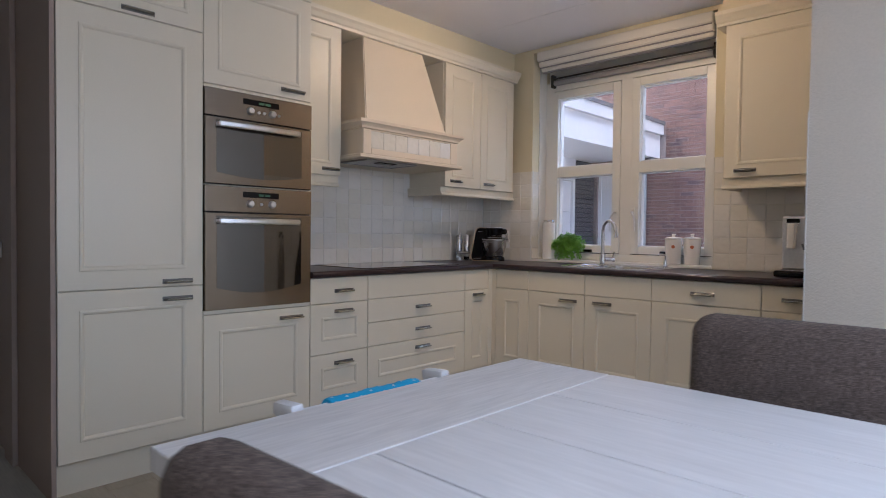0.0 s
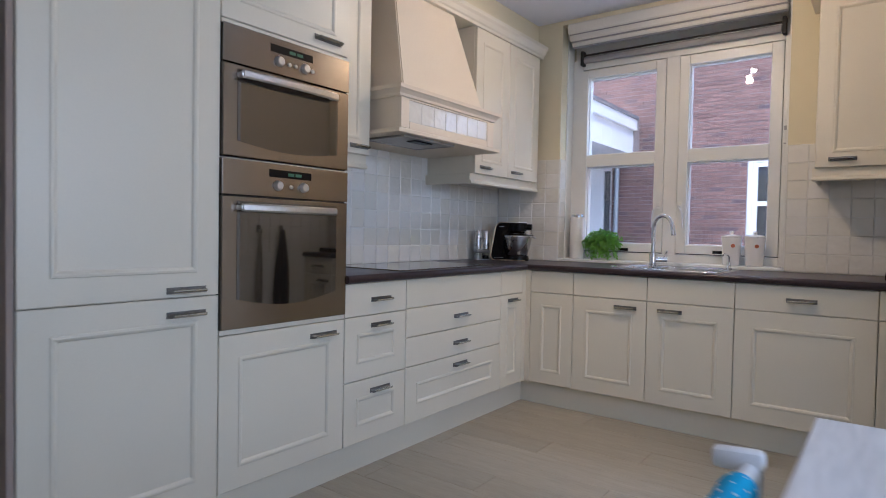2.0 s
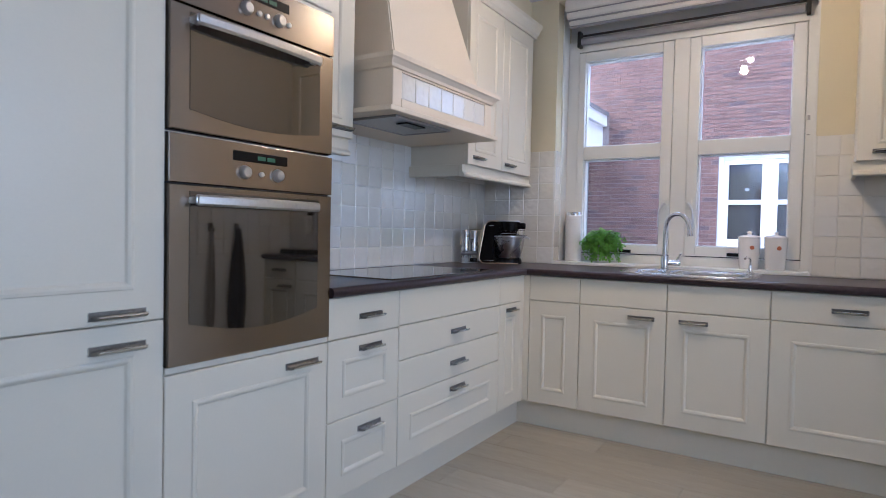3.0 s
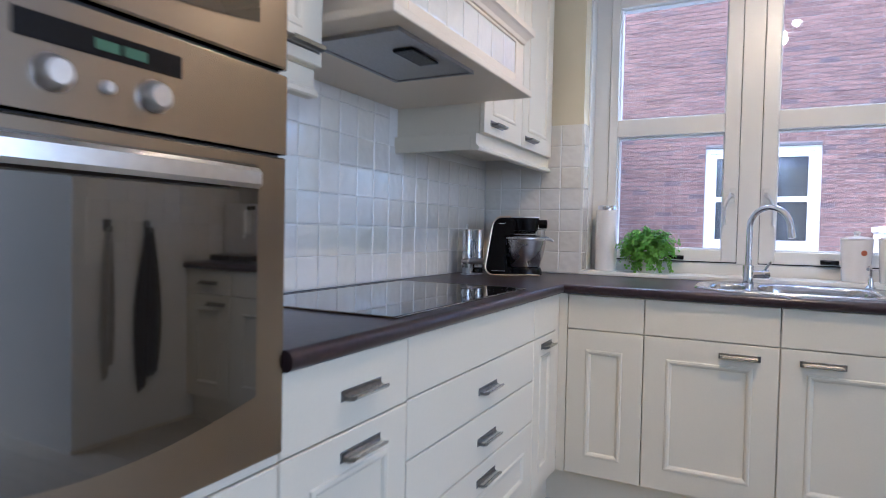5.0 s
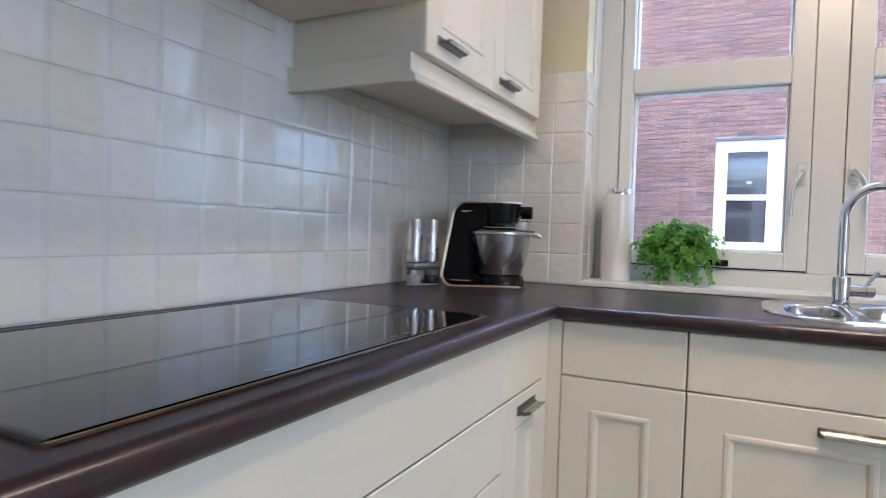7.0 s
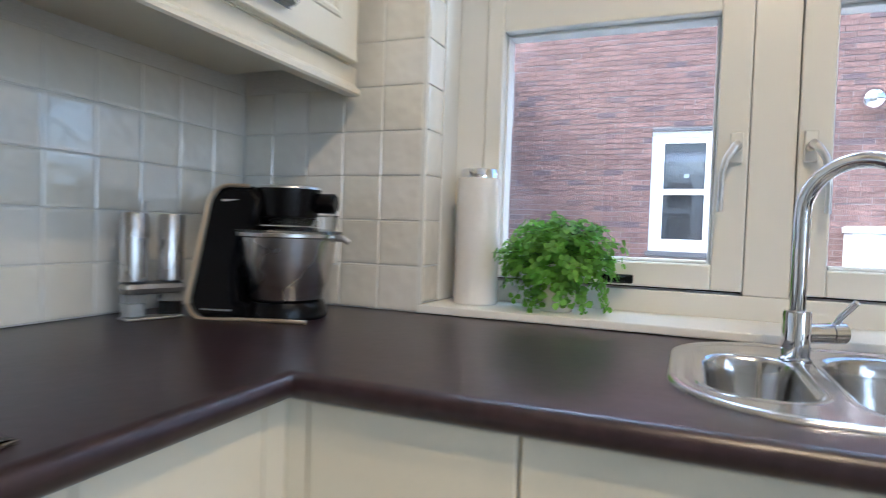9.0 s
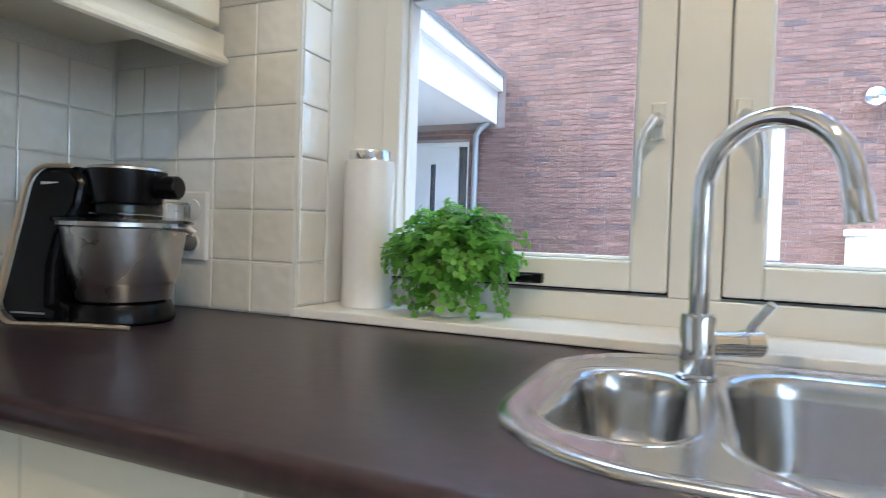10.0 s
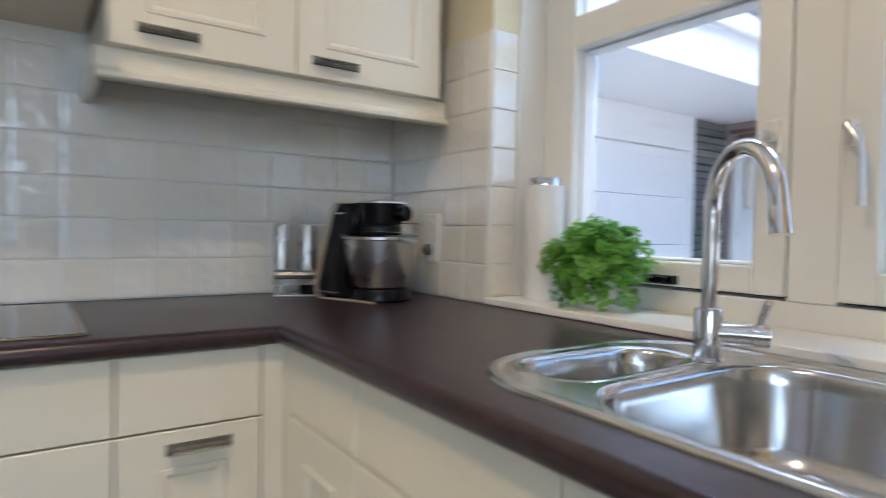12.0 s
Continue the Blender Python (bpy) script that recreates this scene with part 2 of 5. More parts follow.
def box(x0, x1, y0, y1, z0, z1, bev=0.0, bm=None, seg=2):
    bm = bm or bmesh.new()
    m = Matrix.Translation(((x0 + x1) / 2, (y0 + y1) / 2, (z0 + z1) / 2)) @ Matrix.Diagonal((abs(x1 - x0), abs(y1 - y0), abs(z1 - z0), 1))
    vs = bmesh.ops.create_cube(bm, size=1, matrix=m)["verts"]
    if bev:
        es = list({e for v in vs for e in v.link_edges})
        bmesh.ops.bevel(bm, geom=es, offset=bev, segments=seg, affect='EDGES', profile=0.5)
    return bm


def boxes(*rows, bev=0.0):
    bm = bmesh.new()
    for r in rows:
        box(*r, bev=bev, bm=bm)
    return bm


def lathe(profile, at, n=28, bm=None, axis='Z'):
    """Turns (radius, height) pairs round an upright axis at a place."""
    bm = bm or bmesh.new()
    rings = []
    for r, z in profile:
        ring = []
        for i in range(n):
            a = 2 * math.pi * i / n
            c, s = r * math.cos(a), r * math.sin(a)
            v = {'Z': (c, s, z), 'X': (z, c, s), 'Y': (c, z, s)}[axis]
            ring.append(bm.verts.new(Vector(at) + Vector(v)))
        rings.append(ring)
    for a, b in zip(rings, rings[1:]):
        for i in range(n):
            bm.faces.new((a[i], a[(i + 1) % n], b[(i + 1) % n], b[i]))
    bm.faces.new(rings[0][::-1])
    bm.faces.new(rings[-1])
    bmesh.ops.recalc_face_normals(bm, faces=bm.faces)
    return bm


def tube(points, radius, n=12, bm=None):
    """Sweeps a round section, of one radius or one for each point, along points."""
    bm = bm or bmesh.new()
    pts = [Vector(p) for p in points]
    rad = radius if isinstance(radius, (list, tuple)) else [radius] * len(pts)
    side = None
    rings = []
    for i, p in enumerate(pts):
        d = (pts[min(i + 1, len(pts) - 1)] - pts[max(i - 1, 0)]).normalized()
        side = d.orthogonal().normalized() if side is None else (side - d * side.dot(d)).normalized()
        up = d.cross(side)
        rings.append([bm.verts.new(p + rad[i] * (math.cos(2 * math.pi * k / n) * side + math.sin(2 * math.pi * k / n) * up)) for k in range(n)])
    for a, b in zip(rings, rings[1:]):
        for i in range(n):
            bm.faces.new((a[i], a[(i + 1) % n], b[(i + 1) % n], b[i]))
    bm.faces.new(rings[0][::-1])
    bm.faces.new(rings[-1])
    bmesh.ops.recalc_face_normals(bm, faces=bm.faces)
    return bm


def facing(wall, d):
    """Maps (along, up, out) on a front to the world. W: a front at x = d that looks east; N: a front at y = -d that looks south."""
    if wall == 'W':
        return lambda u, v, w: Vector((d + w, u, v))
    return lambda u, v, w: Vector((u, -d - w, v))


def prism(to, u0, u1, v0, v1, w0, w1, bev=0.0, bm=None):
    a, b = to(u0, v0, w0), to(u1, v1, w1)
    return box(min(a.x, b.x), max(a.x, b.x), min(a.y, b.y), max(a.y, b.y), min(a.z, b.z), max(a.z, b.z), bev, bm)


def loops(to, rects, bm=None):
    """Joins nested rectangles (u0, u1, v0, v1, out) into one skin and closes both ends."""
    bm = bm or bmesh.new()
    rings = [[bm.verts.new(to(u, v, w)) for u, v in ((a, c), (b, c), (b, d), (a, d))] for a, b, c, d, w in rects]
    for p, q in zip(rings, rings[1:]):
        for i in range(4):
            bm.faces.new((p[i], p[(i + 1) % 4], q[(i + 1) % 4], q[i]))
    bm.faces.new(rings[0][::-1])
    bm.faces.new(rings[-1])
    bmesh.ops.recalc_face_normals(bm, faces=bm.faces)
    return bm


def panel_front(to, u0, u1, v0, v1, border=0.075):
    """A lacquered door leaf with a beaded frame round a sunk panel; border 0: a plain leaf."""
    prof = [(0, -0.020), (0, -0.0025), (0.0025, 0)]
    if border:
        prof += [(border, 0), (border + 0.003, 0.0032), (border + 0.010, 0.0040), (border + 0.016, 0.0012), (border + 0.021, -0.0045)]
    return loops(to, [(u0 + i, u1 - i, v0 + i, v1 - i, w) for i, w in prof])


def pull(to, u, v, parent, width=0.135):
    """A pewter pull: a flat back plate with a hollow tray standing out of it, tapering to a ribbed lip coloured bright
    as if lit.
    """
    h = width / 2
    bm = loops(to, [(u - h, u + h, v - 0.013, v + 0.0085, 0.0), (u - h, u + h, v - 0.013, v + 0.0085, 0.0022), (u - h + 0.0015, u + h - 0.0015, v - 0.0115, v + 0.0070, 0.0032)])
    prof = [(0.003, 0.001), (0.008, -0.004), (0.016, -0.0055), (0.022, -0.003), (0.0235, -0.0005), (0.0255, -0.0022), (0.0275, 0.0008), (0.0300, -0.0008), (0.0310, -0.003), (0.026, -0.0085), (0.016, -0.0115), (0.003, -0.0105)]
    n = len(prof)
    rings = []
    for f in (-1.0, -0.92, 0.92, 1.0):
        lift = 0.0022 if abs(f) == 1.0 else 0.0
        rings.append([bm.verts.new(to(u + f * (h - 0.002 - 0.009 * (w / 0.031) ** 0.6), v + dv + (lift if 0 < k < 4 else 0), w)) for k, (w, dv) in enumerate(prof)])
    for p, q in zip(rings, rings[1:]):
        for i in range(n):
            # tray top and lip get the lit copy, the underside keeps the dark one
            bm.faces.new((p[i], p[(i + 1) % n], q[(i + 1) % n], q[i])).material_index = 1 if 1 <= i <= 8 else 0
    bm.faces.new(rings[0][::-1])
    bm.faces.new(rings[-1])
    bmesh.ops.recalc_face_normals(bm, faces=bm.faces)
    ob = part("handle", bm, PEWTER, parent, "pewter handle, dark plate coloured as shade, bright lip as lit")
    ob.data.materials.append(LIP)
    return ob


GAP = 0.0017

# ---- setting ----
CEILING = 2.65
EAST, BAY, CORNER = 2.80, 4.45, -1.25
SOUTH, LIVING = -4.85, -6.0
TALL = -3.435
HOLE = (0.525, 1.985, 0.905, 2.62)   # kitchen window opening


def wall(name, bm, mat, label):
    return solid(name, bm, mat, label, "wall", "structure")


x0, x1, z0, z1 = HOLE
wall("wall_north", boxes((-0.3, x0, 0, 0.32, 0, CEILING), (x1, EAST + 0.3, 0, 0.32, 0, CEILING), (x0, x1, 0, 0.32, 0, z0), (x0, x1, 0, 0.32, z1, CEILING)), YELLOW, "warm yellow painted kitchen wall round the window")
wall("wall_west", boxes((-0.3, 0, TALL - 0.02, 0, 0, CEILING)), YELLOW, "warm yellow painted wall behind the kitchen units")
wall("wall_hall", boxes((LIVING, -0.3, TALL - 0.02, TALL + 0.08, 0, CEILING), (-0.3, 0.595, TALL - 0.02, TALL - 0.002, 0, CEILING)), TAUPE, "dark taupe painted wall beside the tall units")
wall("wall_east", boxes((EAST, EAST + 0.3, CORNER, 0, 0, CEILING)), PLASTER, "short white plastered wall closing the kitchen run")
wall("wall_bay_north", boxes((EAST + 0.3, BAY + 0.3, CORNER, CORNER + 0.3, 0, CEILING)), PLASTER, "white textured plaster wall of the dining bay")
rows = [(BAY, BAY + 0.3, a, b, 0, CEILING) for a, b in ((SOUTH, -4.55), (-3.15, -2.85), (-1.45, CORNER))]
for a, b in ((-4.55, -3.15), (-2.85, -1.45)):
    rows += [(BAY, BAY + 0.3, a, b, 0, 0.75), (BAY, BAY + 0.3, a, b, 2.35, CEILING)]
wall("wall_bay_east", boxes(*rows), PLASTER, "white plastered wall with two bay windows")
wall("wall_south", boxes((LIVING, BAY + 0.3, SOUTH - 0.3, SOUTH, 0, CEILING)), PLASTER, "plain white plastered wall along the dining side")
wall("wall_back", boxes((LIVING, -0.3, 0, 0.32, 0, CEILING)), PLASTER, "plain outer wall behind the stairwell")
wall("wall_living", boxes((LIVING - 0.3, LIVING, SOUTH, 0.32, 0, CEILING)), PLASTER, "plain far wall of the living side")
wall("soffit_west", boxes((0, 0.33, TALL, -0.0, 2.47, CEILING - 0.002)), YELLOW, "yellow painted boxing above the wall cabinets")
wall("soffit_north", boxes((2.13, EAST, -0.33, 0, 2.46, CEILING - 0.002)), YELLOW, "yellow painted boxing above the corner wall cabinet")
solid("subfloor", boxes((LIVING, BAY, SOUTH, 0, -0.2, -0.012)), GROUT, "dark screed under the floor planks", "floor", "structure")
bm = bmesh.new()
ys = [SOUTH - 0.3, -3.9, -2.7, -1.5, -0.6, 0.32]
for a, b in zip(ys, ys[1:]):
    box(LIVING - 0.3, BAY + 0.3, a + 0.002, b - 0.002, CEILING, CEILING + 0.02, bm=bm)
box(LIVING - 0.3, BAY + 0.3, SOUTH - 0.3, 0.32, CEILING + 0.02, CEILING + 0.25, bm=bm)
solid("ceiling", bm, CEIL, "white ceiling boards with fine joints", "ceiling", "structure")

# door frame in the hall wall
trim = tagged(new("door_trim"), "dark painted frame of the hall door", "door frame", kind="structure")
trim.location = (-0.1, TALL - 0.02, 0)
part("frame", boxes((-0.14, 0.03, TALL - 0.045, TALL - 0.021, 0, 2.2), bev=0.004), TAUPE, trim)
sw = thing("light_switch", (-0.33, TALL - 0.02, 1.0), "small pale light switch on the dark hall wall", "light switch")
part("plate", boxes((-0.37, -0.29, TALL - 0.032, TALL - 0.0205, 0.98, 1.06), bev=0.003), WHITEPL, sw)
part("rocker", boxes((-0.36, -0.30, TALL - 0.038, TALL - 0.032, 0.99, 1.05), bev=0.002), WHITEPL, sw)


# ---- kitchen window ----
GY = 0.262
win = tagged(new("window_1"), "cream wooden casement window over the sink, closed", "window", kind="structure")
win.location = (1.24, 0.22, 0.93)
FX0, FX1, FZ0, FZ1 = 0.5255, 1.9845, 0.907, 2.40
part("frame", boxes((FX0, 0.609, 0.190, 0.29, FZ0, FZ1), (1.929, FX1, 0.190, 0.29, FZ0, FZ1), (0.609, 1.929, 0.190, 0.29, FZ0, 0.978),
                    (0.609, 1.929, 0.190, 0.29, 2.325, FZ1), (1.219, 1.309, 0.188, 0.29, 0.978, 2.325), bev=0.003), WINPAINT, win)
part("head_panel", boxes((FX0, FX1, 0.24, 0.31, FZ1, 2.62)), WINPAINT, win)


def sash(a, b, ga, gb, hinge):
    """One casement with a glazing bar: stiles, rails, beads and two panes."""
    gl, gm0, gm1, gt, st, sb = 1.043, 1.603, 1.690, 2.255, 2.318, 0.986
    s = part("sash", boxes((a, ga, 0.180, 0.276, sb, st), (gb, b, 0.180, 0.276, sb, st), (ga, gb, 0.180, 0.276, sb, gl), (ga, gb, 0.180, 0.276, gt, st), (ga, gb, 0.180, 0.276, gm0, gm1), bev=0.004), WINPAINT, win)
    part("seal", boxes((a, b, 0.219, 0.247, sb - 0.006, sb - 0.001), (a - 0.0017, a - 0.0003, 0.219, 0.247, sb, st), (b + 0.0003, b + 0.0017, 0.219, 0.247, sb, st), (a, b, 0.219, 0.247, st + 0.001, st + 0.006)), MATBLACK, s, "black rubber seal")
    bm = bmesh.new()
    for lo, hi in ((gl, gm0), (gm1, gt)):
        for r in ((ga, ga + 0.007, lo, hi), (gb - 0.007, gb, lo, hi), (ga + 0.007, gb - 0.007, lo, lo + 0.008), (ga + 0.007, gb - 0.007, hi - 0.008, hi)):
            box(r[0] + 0.0005, r[1] - 0.0005, 0.212, 0.2605, r[2] + 0.0005, r[3] - 0.0005, 0.002, bm)
    part("glazing_bead", bm, WHITE, s, "white glazing bead")
    for lo, hi in ((gl, gm0), (gm1, gt)):
        p = part("pane", boxes((ga + 0.003, gb - 0.003, GY, GY + 0.006, lo + 0.003, hi - 0.003)), GLASS, s, "clear glass pane")
        p.visible_shadow = False
    hx = b - 0.025 if hinge == 'L' else a + 0.022
    bm = boxes((hx - 0.013, hx + 0.013, 0.170, 0.1795, 1.268, 1.335), bev=0.003)
    part("handle_plate", bm, WINPAINT, s)
    d = -1 if hinge == 'L' else 1
    bm = lathe([(0.010, 0.002), (0.011, -0.012), (0.009, -0.022)], (hx, 0.168, 1.30), 16, axis='Y')
    tube([(hx, 0.147, 1.305), (hx + d * 0.004, 0.137, 1.300), (hx + d * 0.020, 0.133, 1.275), (hx + d * 0.028, 0.133, 1.245), (hx + d * 0.029, 0.134, 1.20), (hx + d * 0.029, 0.136, 1.160)], [0.009, 0.009, 0.0075, 0.006, 0.006, 0.0065], 10, bm)
    part("handle", bm, ALU, s, "satin aluminium window handle", smooth=True)
    sx = ga + 0.30 if hinge == 'L' else ga + 0.215
    part("stay_block", boxes((sx - 0.035, sx + 0.035, 0.155, 0.1795, 0.992, 1.012), (sx - 0.02, sx + 0.02, 0.147, 0.155, 0.995, 1.009), bev=0.003), BLACK, s, "black window stay")
    return s


sash(0.611, 1.217, 0.654, 1.152, 'L')
sash(1.311, 1.927, 1.374, 1.860, 'R')
solid("window_sill", boxes((x0 + 0.002, x1 - 0.002, -0.012, 0.188, 0.9065, 0.925), bev=0.003), SILLPAINT, "white painted sill along the kitchen window", "window sill", "structure")
solid("window_lining", boxes((x0, x0 + 0.010, 0.091, 0.188, 0.926, 2.6), (x1 - 0.010, x1, 0.01, 0.188, 0.926, 2.6), bev=0.002), WINPAINT, "painted lining boards in the window reveal", "trim", "structure")

blind = thing("roman_blind", (1.24, 0.06, 2.46), "raised cream roman blind folded up above the window", "blind")
part("headrail", boxes((0.575, 1.968, 0.03, 0.09, 2.60, 2.619), bev=0.004), BLIND, blind)
for k, (ya, yb, za, zb) in enumerate(((-0.035, 0.085, 2.535, 2.612), (-0.015, 0.085, 2.490, 2.545), (0.015, 0.085, 2.458, 2.498))):
    bm = bmesh.new()
    box(0.575 + 0.006 * k, 1.968 - 0.004 * k, ya, yb, za, zb, 0.016, bm, 4)
    part("fold", bm, BLIND, blind, smooth=True)
    # dark strip added under each fold to stand in for its shade
    part("piping", boxes((0.59, 1.955, ya + 0.012, ya + 0.05, za - 0.0055, za - 0.0005)), GREYSCREEN, blind, "dark strip coloured as the shade under the fold")
rod = thing("screen_roller", (1.25, 0.17, 2.37), "black rod with rolled grey insect screen above the casements", "roller screen")
part("rod", tube([(0.62, 0.158, 2.424), (1.92, 0.158, 2.424)], 0.007, 10), MATBLACK, rod)
part("screen_roll", tube([(0.63, 0.162, 2.388), (1.91, 0.162, 2.388)], 0.024, 16), GREYSCREEN, rod, "rolled grey mesh", smooth=True)
for x in (0.605, 1.915):
    part("bracket", boxes((x, x + 0.022, 0.138, 0.189, 2.350, 2.454), bev=0.003), MATBLACK, rod)

for z0_, z1_, mat_ in ((1.770, 1.796, GREYMETAL), (1.685, 1.692, GREYMETAL), (1.055, 1.095, WHITEPL)):
    part("strike_plate", boxes((1.938, 1.952, 0.1845, 0.1898, z0_, z1_), bev=0.001), mat_, win, "small strike plate")

# ---- kitchen units, west run ----
W6, N6 = facing('W', 0.60), facing('N', 0.60)
PEL = 2.385


def leaf(parent, to, u0, u1, v0, v1, border=0.075, handle=None, name="door", wide=0.135):
    d = part(name, panel_front(to, u0 + GAP, u1 - GAP, v0 + GAP, v1 - GAP, border), CREAM, parent)
    if handle:
        pull(to, handle[0], handle[1], d, wide)
    return d


def unit(name, to, u0, u1, v0, v1, depth, label, category="cabinet", group=""):
    at = to((u0 + u1) / 2, v0, -depth / 2)
    t = thing(name, at, label, category, group)
    part("body", prism(to, u0 + 0.001, u1 - 0.001, v0, v1, -depth + 0.004, -0.0215), CREAM, t)
    return t


fr = unit("tall_cabinet", W6, TALL, -2.822, 0.145, PEL, 0.598, "tall cream cabinet housing the fridge, doors closed")
leaf(fr, W6, TALL, -2.822, 0.145, 0.866, 0.08, (-2.943, 0.812), wide=0.14)
leaf(fr, W6, TALL, -2.822, 0.866, 2.070, 0.08, (-2.943, 0.893), wide=0.14)
leaf(fr, W6, TALL, -2.822, 2.070, PEL, 0.07, (-3.117, 2.098), wide=0.14)
ov = unit("oven_cabinet", W6, -2.822, -2.213, 0.145, PEL, 0.598, "tall cream cabinet round the built-in ovens")
leaf(ov, W6, -2.822, -2.213, 0.145, 0.716, 0.08, (-2.332, 0.666), wide=0.145)
part("rail", prism(W6, -2.820, -2.215, 0.718, 0.738, -0.0215, -0.001, 0.002), CREAM, ov)
part("rail", prism(W6, -2.820, -2.215, 1.822, 1.836, -0.0215, -0.001, 0.002), CREAM, ov)
leaf(ov, W6, -2.822, -2.213, 1.838, PEL, 0.07, (-2.329, 1.885), wide=0.145)

ua = unit("drawer_cabinet", W6, -2.213, -1.80, 0.145, 0.866, 0.57, "cream base unit with three drawers beside the oven tower", group="base units")
leaf(ua, W6, -2.213, -1.80, 0.717, 0.866, 0, (-1.98, 0.790), "drawer")
leaf(ua, W6, -2.213, -1.80, 0.428, 0.717, 0.075, (-1.98, 0.672), "drawer")
leaf(ua, W6, -2.213, -1.80, 0.145, 0.428, 0.075, (-1.98, 0.372), "drawer")
ub = unit("drawer_cabinet", W6, -1.80, -0.91, 0.145, 0.866, 0.57, "wide cream base unit with drawers under the hob", group="base units")
leaf(ub, W6, -1.80, -0.91, 0.721, 0.866, 0, None, "drawer_front")
leaf(ub, W6, -1.80, -0.91, 0.577, 0.721, 0, (-1.33, 0.648), "drawer")
leaf(ub, W6, -1.80, -0.91, 0.430, 0.577, 0, (-1.33, 0.501), "drawer")
leaf(ub, W6, -1.80, -0.91, 0.145, 0.430, 0.085, (-1.33, 0.380), "drawer")
uc = unit("base_cabinet", W6, -0.91, -0.645, 0.145, 0.866, 0.57, "narrow cream base unit beside the inner corner", group="base units")
leaf(uc, W6, -0.91, -0.645, 0.721, 0.866, 0, None, "drawer_front")
leaf(uc, W6, -0.91, -0.645, 0.145, 0.721, 0.07, (-0.765, 0.686), wide=0.12)
part("filler", prism(W6, -0.6445, -0.5995, 0.145, 0.866, -0.02, -0.0012), CREAM, uc)

ud = unit("base_cabinet", N6, 0.605, 0.929, 0.145, 0.866, 0.57, "narrow cream corner base unit without a handle", group="base units")
part("filler", prism(N6, 0.5992, 0.6335, 0.145, 0.866, -0.02, -0.0012), CREAM, ud)
leaf(ud, N6, 0.634, 0.929, 0.727, 0.866, 0, None, "drawer_front")
leaf(ud, N6, 0.634, 0.929, 0.145, 0.727, 0.075)
ue = unit("sink_cabinet", N6, 0.929, 1.84, 0.145, 0.74, 0.57, "cream two-door base unit under the sink", group="base units")
leaf(ue, N6, 0.929, 1.381, 0.727, 0.866, 0, None, "drawer_front")
leaf(ue, N6, 0.929, 1.381, 0.145, 0.727, 0.08, (1.256, 0.682))
leaf(ue, N6, 1.381, 1.84, 0.727, 0.866, 0, None, "drawer_front")
leaf(ue, N6, 1.381, 1.84, 0.145, 0.727, 0.08, (1.508, 0.682))
ug = unit("base_cabinet", N6, 1.84, 2.455, 0.145, 0.866, 0.57, "wide cream base unit with one drawer", group="base units")
leaf(ug, N6, 1.84, 2.455, 0.727, 0.866, 0, (2.143, 0.794), "drawer")
leaf(ug, N6, 1.84, 2.455, 0.145, 0.727, 0.085)
uh = unit("base_cabinet", N6, 2.455, EAST - 0.002, 0.145, 0.866, 0.57, "cream base unit with drawer against the side wall", group="base units")
leaf(uh, N6, 2.455, EAST - 0.004, 0.727, 0.866, 0, (2.62, 0.794), "drawer")
leaf(uh, N6, 2.455, EAST - 0.004, 0.145, 0.727, 0.075, (2.56, 0.676))
solid("plinth", boxes((0.50, 0.548, TALL, -0.55, 0, 0.144), (0.50, EAST, -0.548, -0.50, 0, 0.1438)), CREAM, "cream plinth boards under the base units", "plinth", "structure")

# ---- wall cabinets and cornice ----
def light_rail(ends, out):
    """A moulded pelmet board under the doors, with a cove and a small nosing at its foot."""
    prof = [(-0.045, 1.4745), (-0.025, 1.4745), (-0.024, 1.470), (-0.024, 1.436), (-0.021, 1.430), (-0.015, 1.426), (-0.012, 1.421), (-0.012, 1.413), (-0.016, 1.409), (-0.045, 1.409)]
    bm = bmesh.new()
    a, b = [[bm.verts.new((p.x + out.x * w, p.y + out.y * w, z)) for w, z in prof] for p in ends]
    for i in range(len(prof)):
        k = (i + 1) % len(prof)
        bm.faces.new((a[i], a[k], b[k], b[i]))
    bm.faces.new(a[::-1])
    bm.faces.new(b)
    bmesh.ops.recalc_face_normals(bm, faces=bm.faces)
    return bm


W3, N3 = facing('W', 0.385), facing('N', 0.335)
wa = unit("wall_cabinet", W3, -2.213, -1.85, 1.475, PEL, 0.383, "narrow cream wall cabinet between oven tower and hood", group="wall cabinets")
leaf(wa, W3, -2.213, -1.85, 1.475, PEL, 0.07, (-1.925, 1.517), wide=0.125)
part("light_rail", light_rail([W3(-2.212, 0, 0), W3(-1.851, 0, 0)], W3(0, 0, 1) - W3(0, 0, 0)), CREAM, wa)
wb = unit("wall_cabinet", W3, -0.905, -0.075, 1.475, PEL, 0.383, "cream two-door wall cabinet beside the hood", group="wall cabinets")
leaf(wb, W3, -0.905, -0.500, 1.475, PEL, 0.075, (-0.785, 1.522), wide=0.125)
leaf(wb, W3, -0.500, -0.075, 1.475, PEL, 0.075, (-0.395, 1.522), wide=0.125)
part("light_rail", light_rail([W3(-0.925, 0, 0), W3(-0.040, 0, 0)], W3(0, 0, 1) - W3(0, 0, 0)), CREAM, wb)
part("side_rail", boxes((0.004, 0.339, -0.924, -0.906, 1.411, 1.4745), bev=0.003), CREAM, wb)
wc = unit("wall_cabinet", N3, 2.152, EAST - 0.002, 1.475, PEL, 0.333, "cream wall cabinet in the corner beside the window", group="wall cabinets")
leaf(wc, N3, 2.152, EAST - 0.004, 1.475, PEL, 0.075, (2.275, 1.520), wide=0.125)
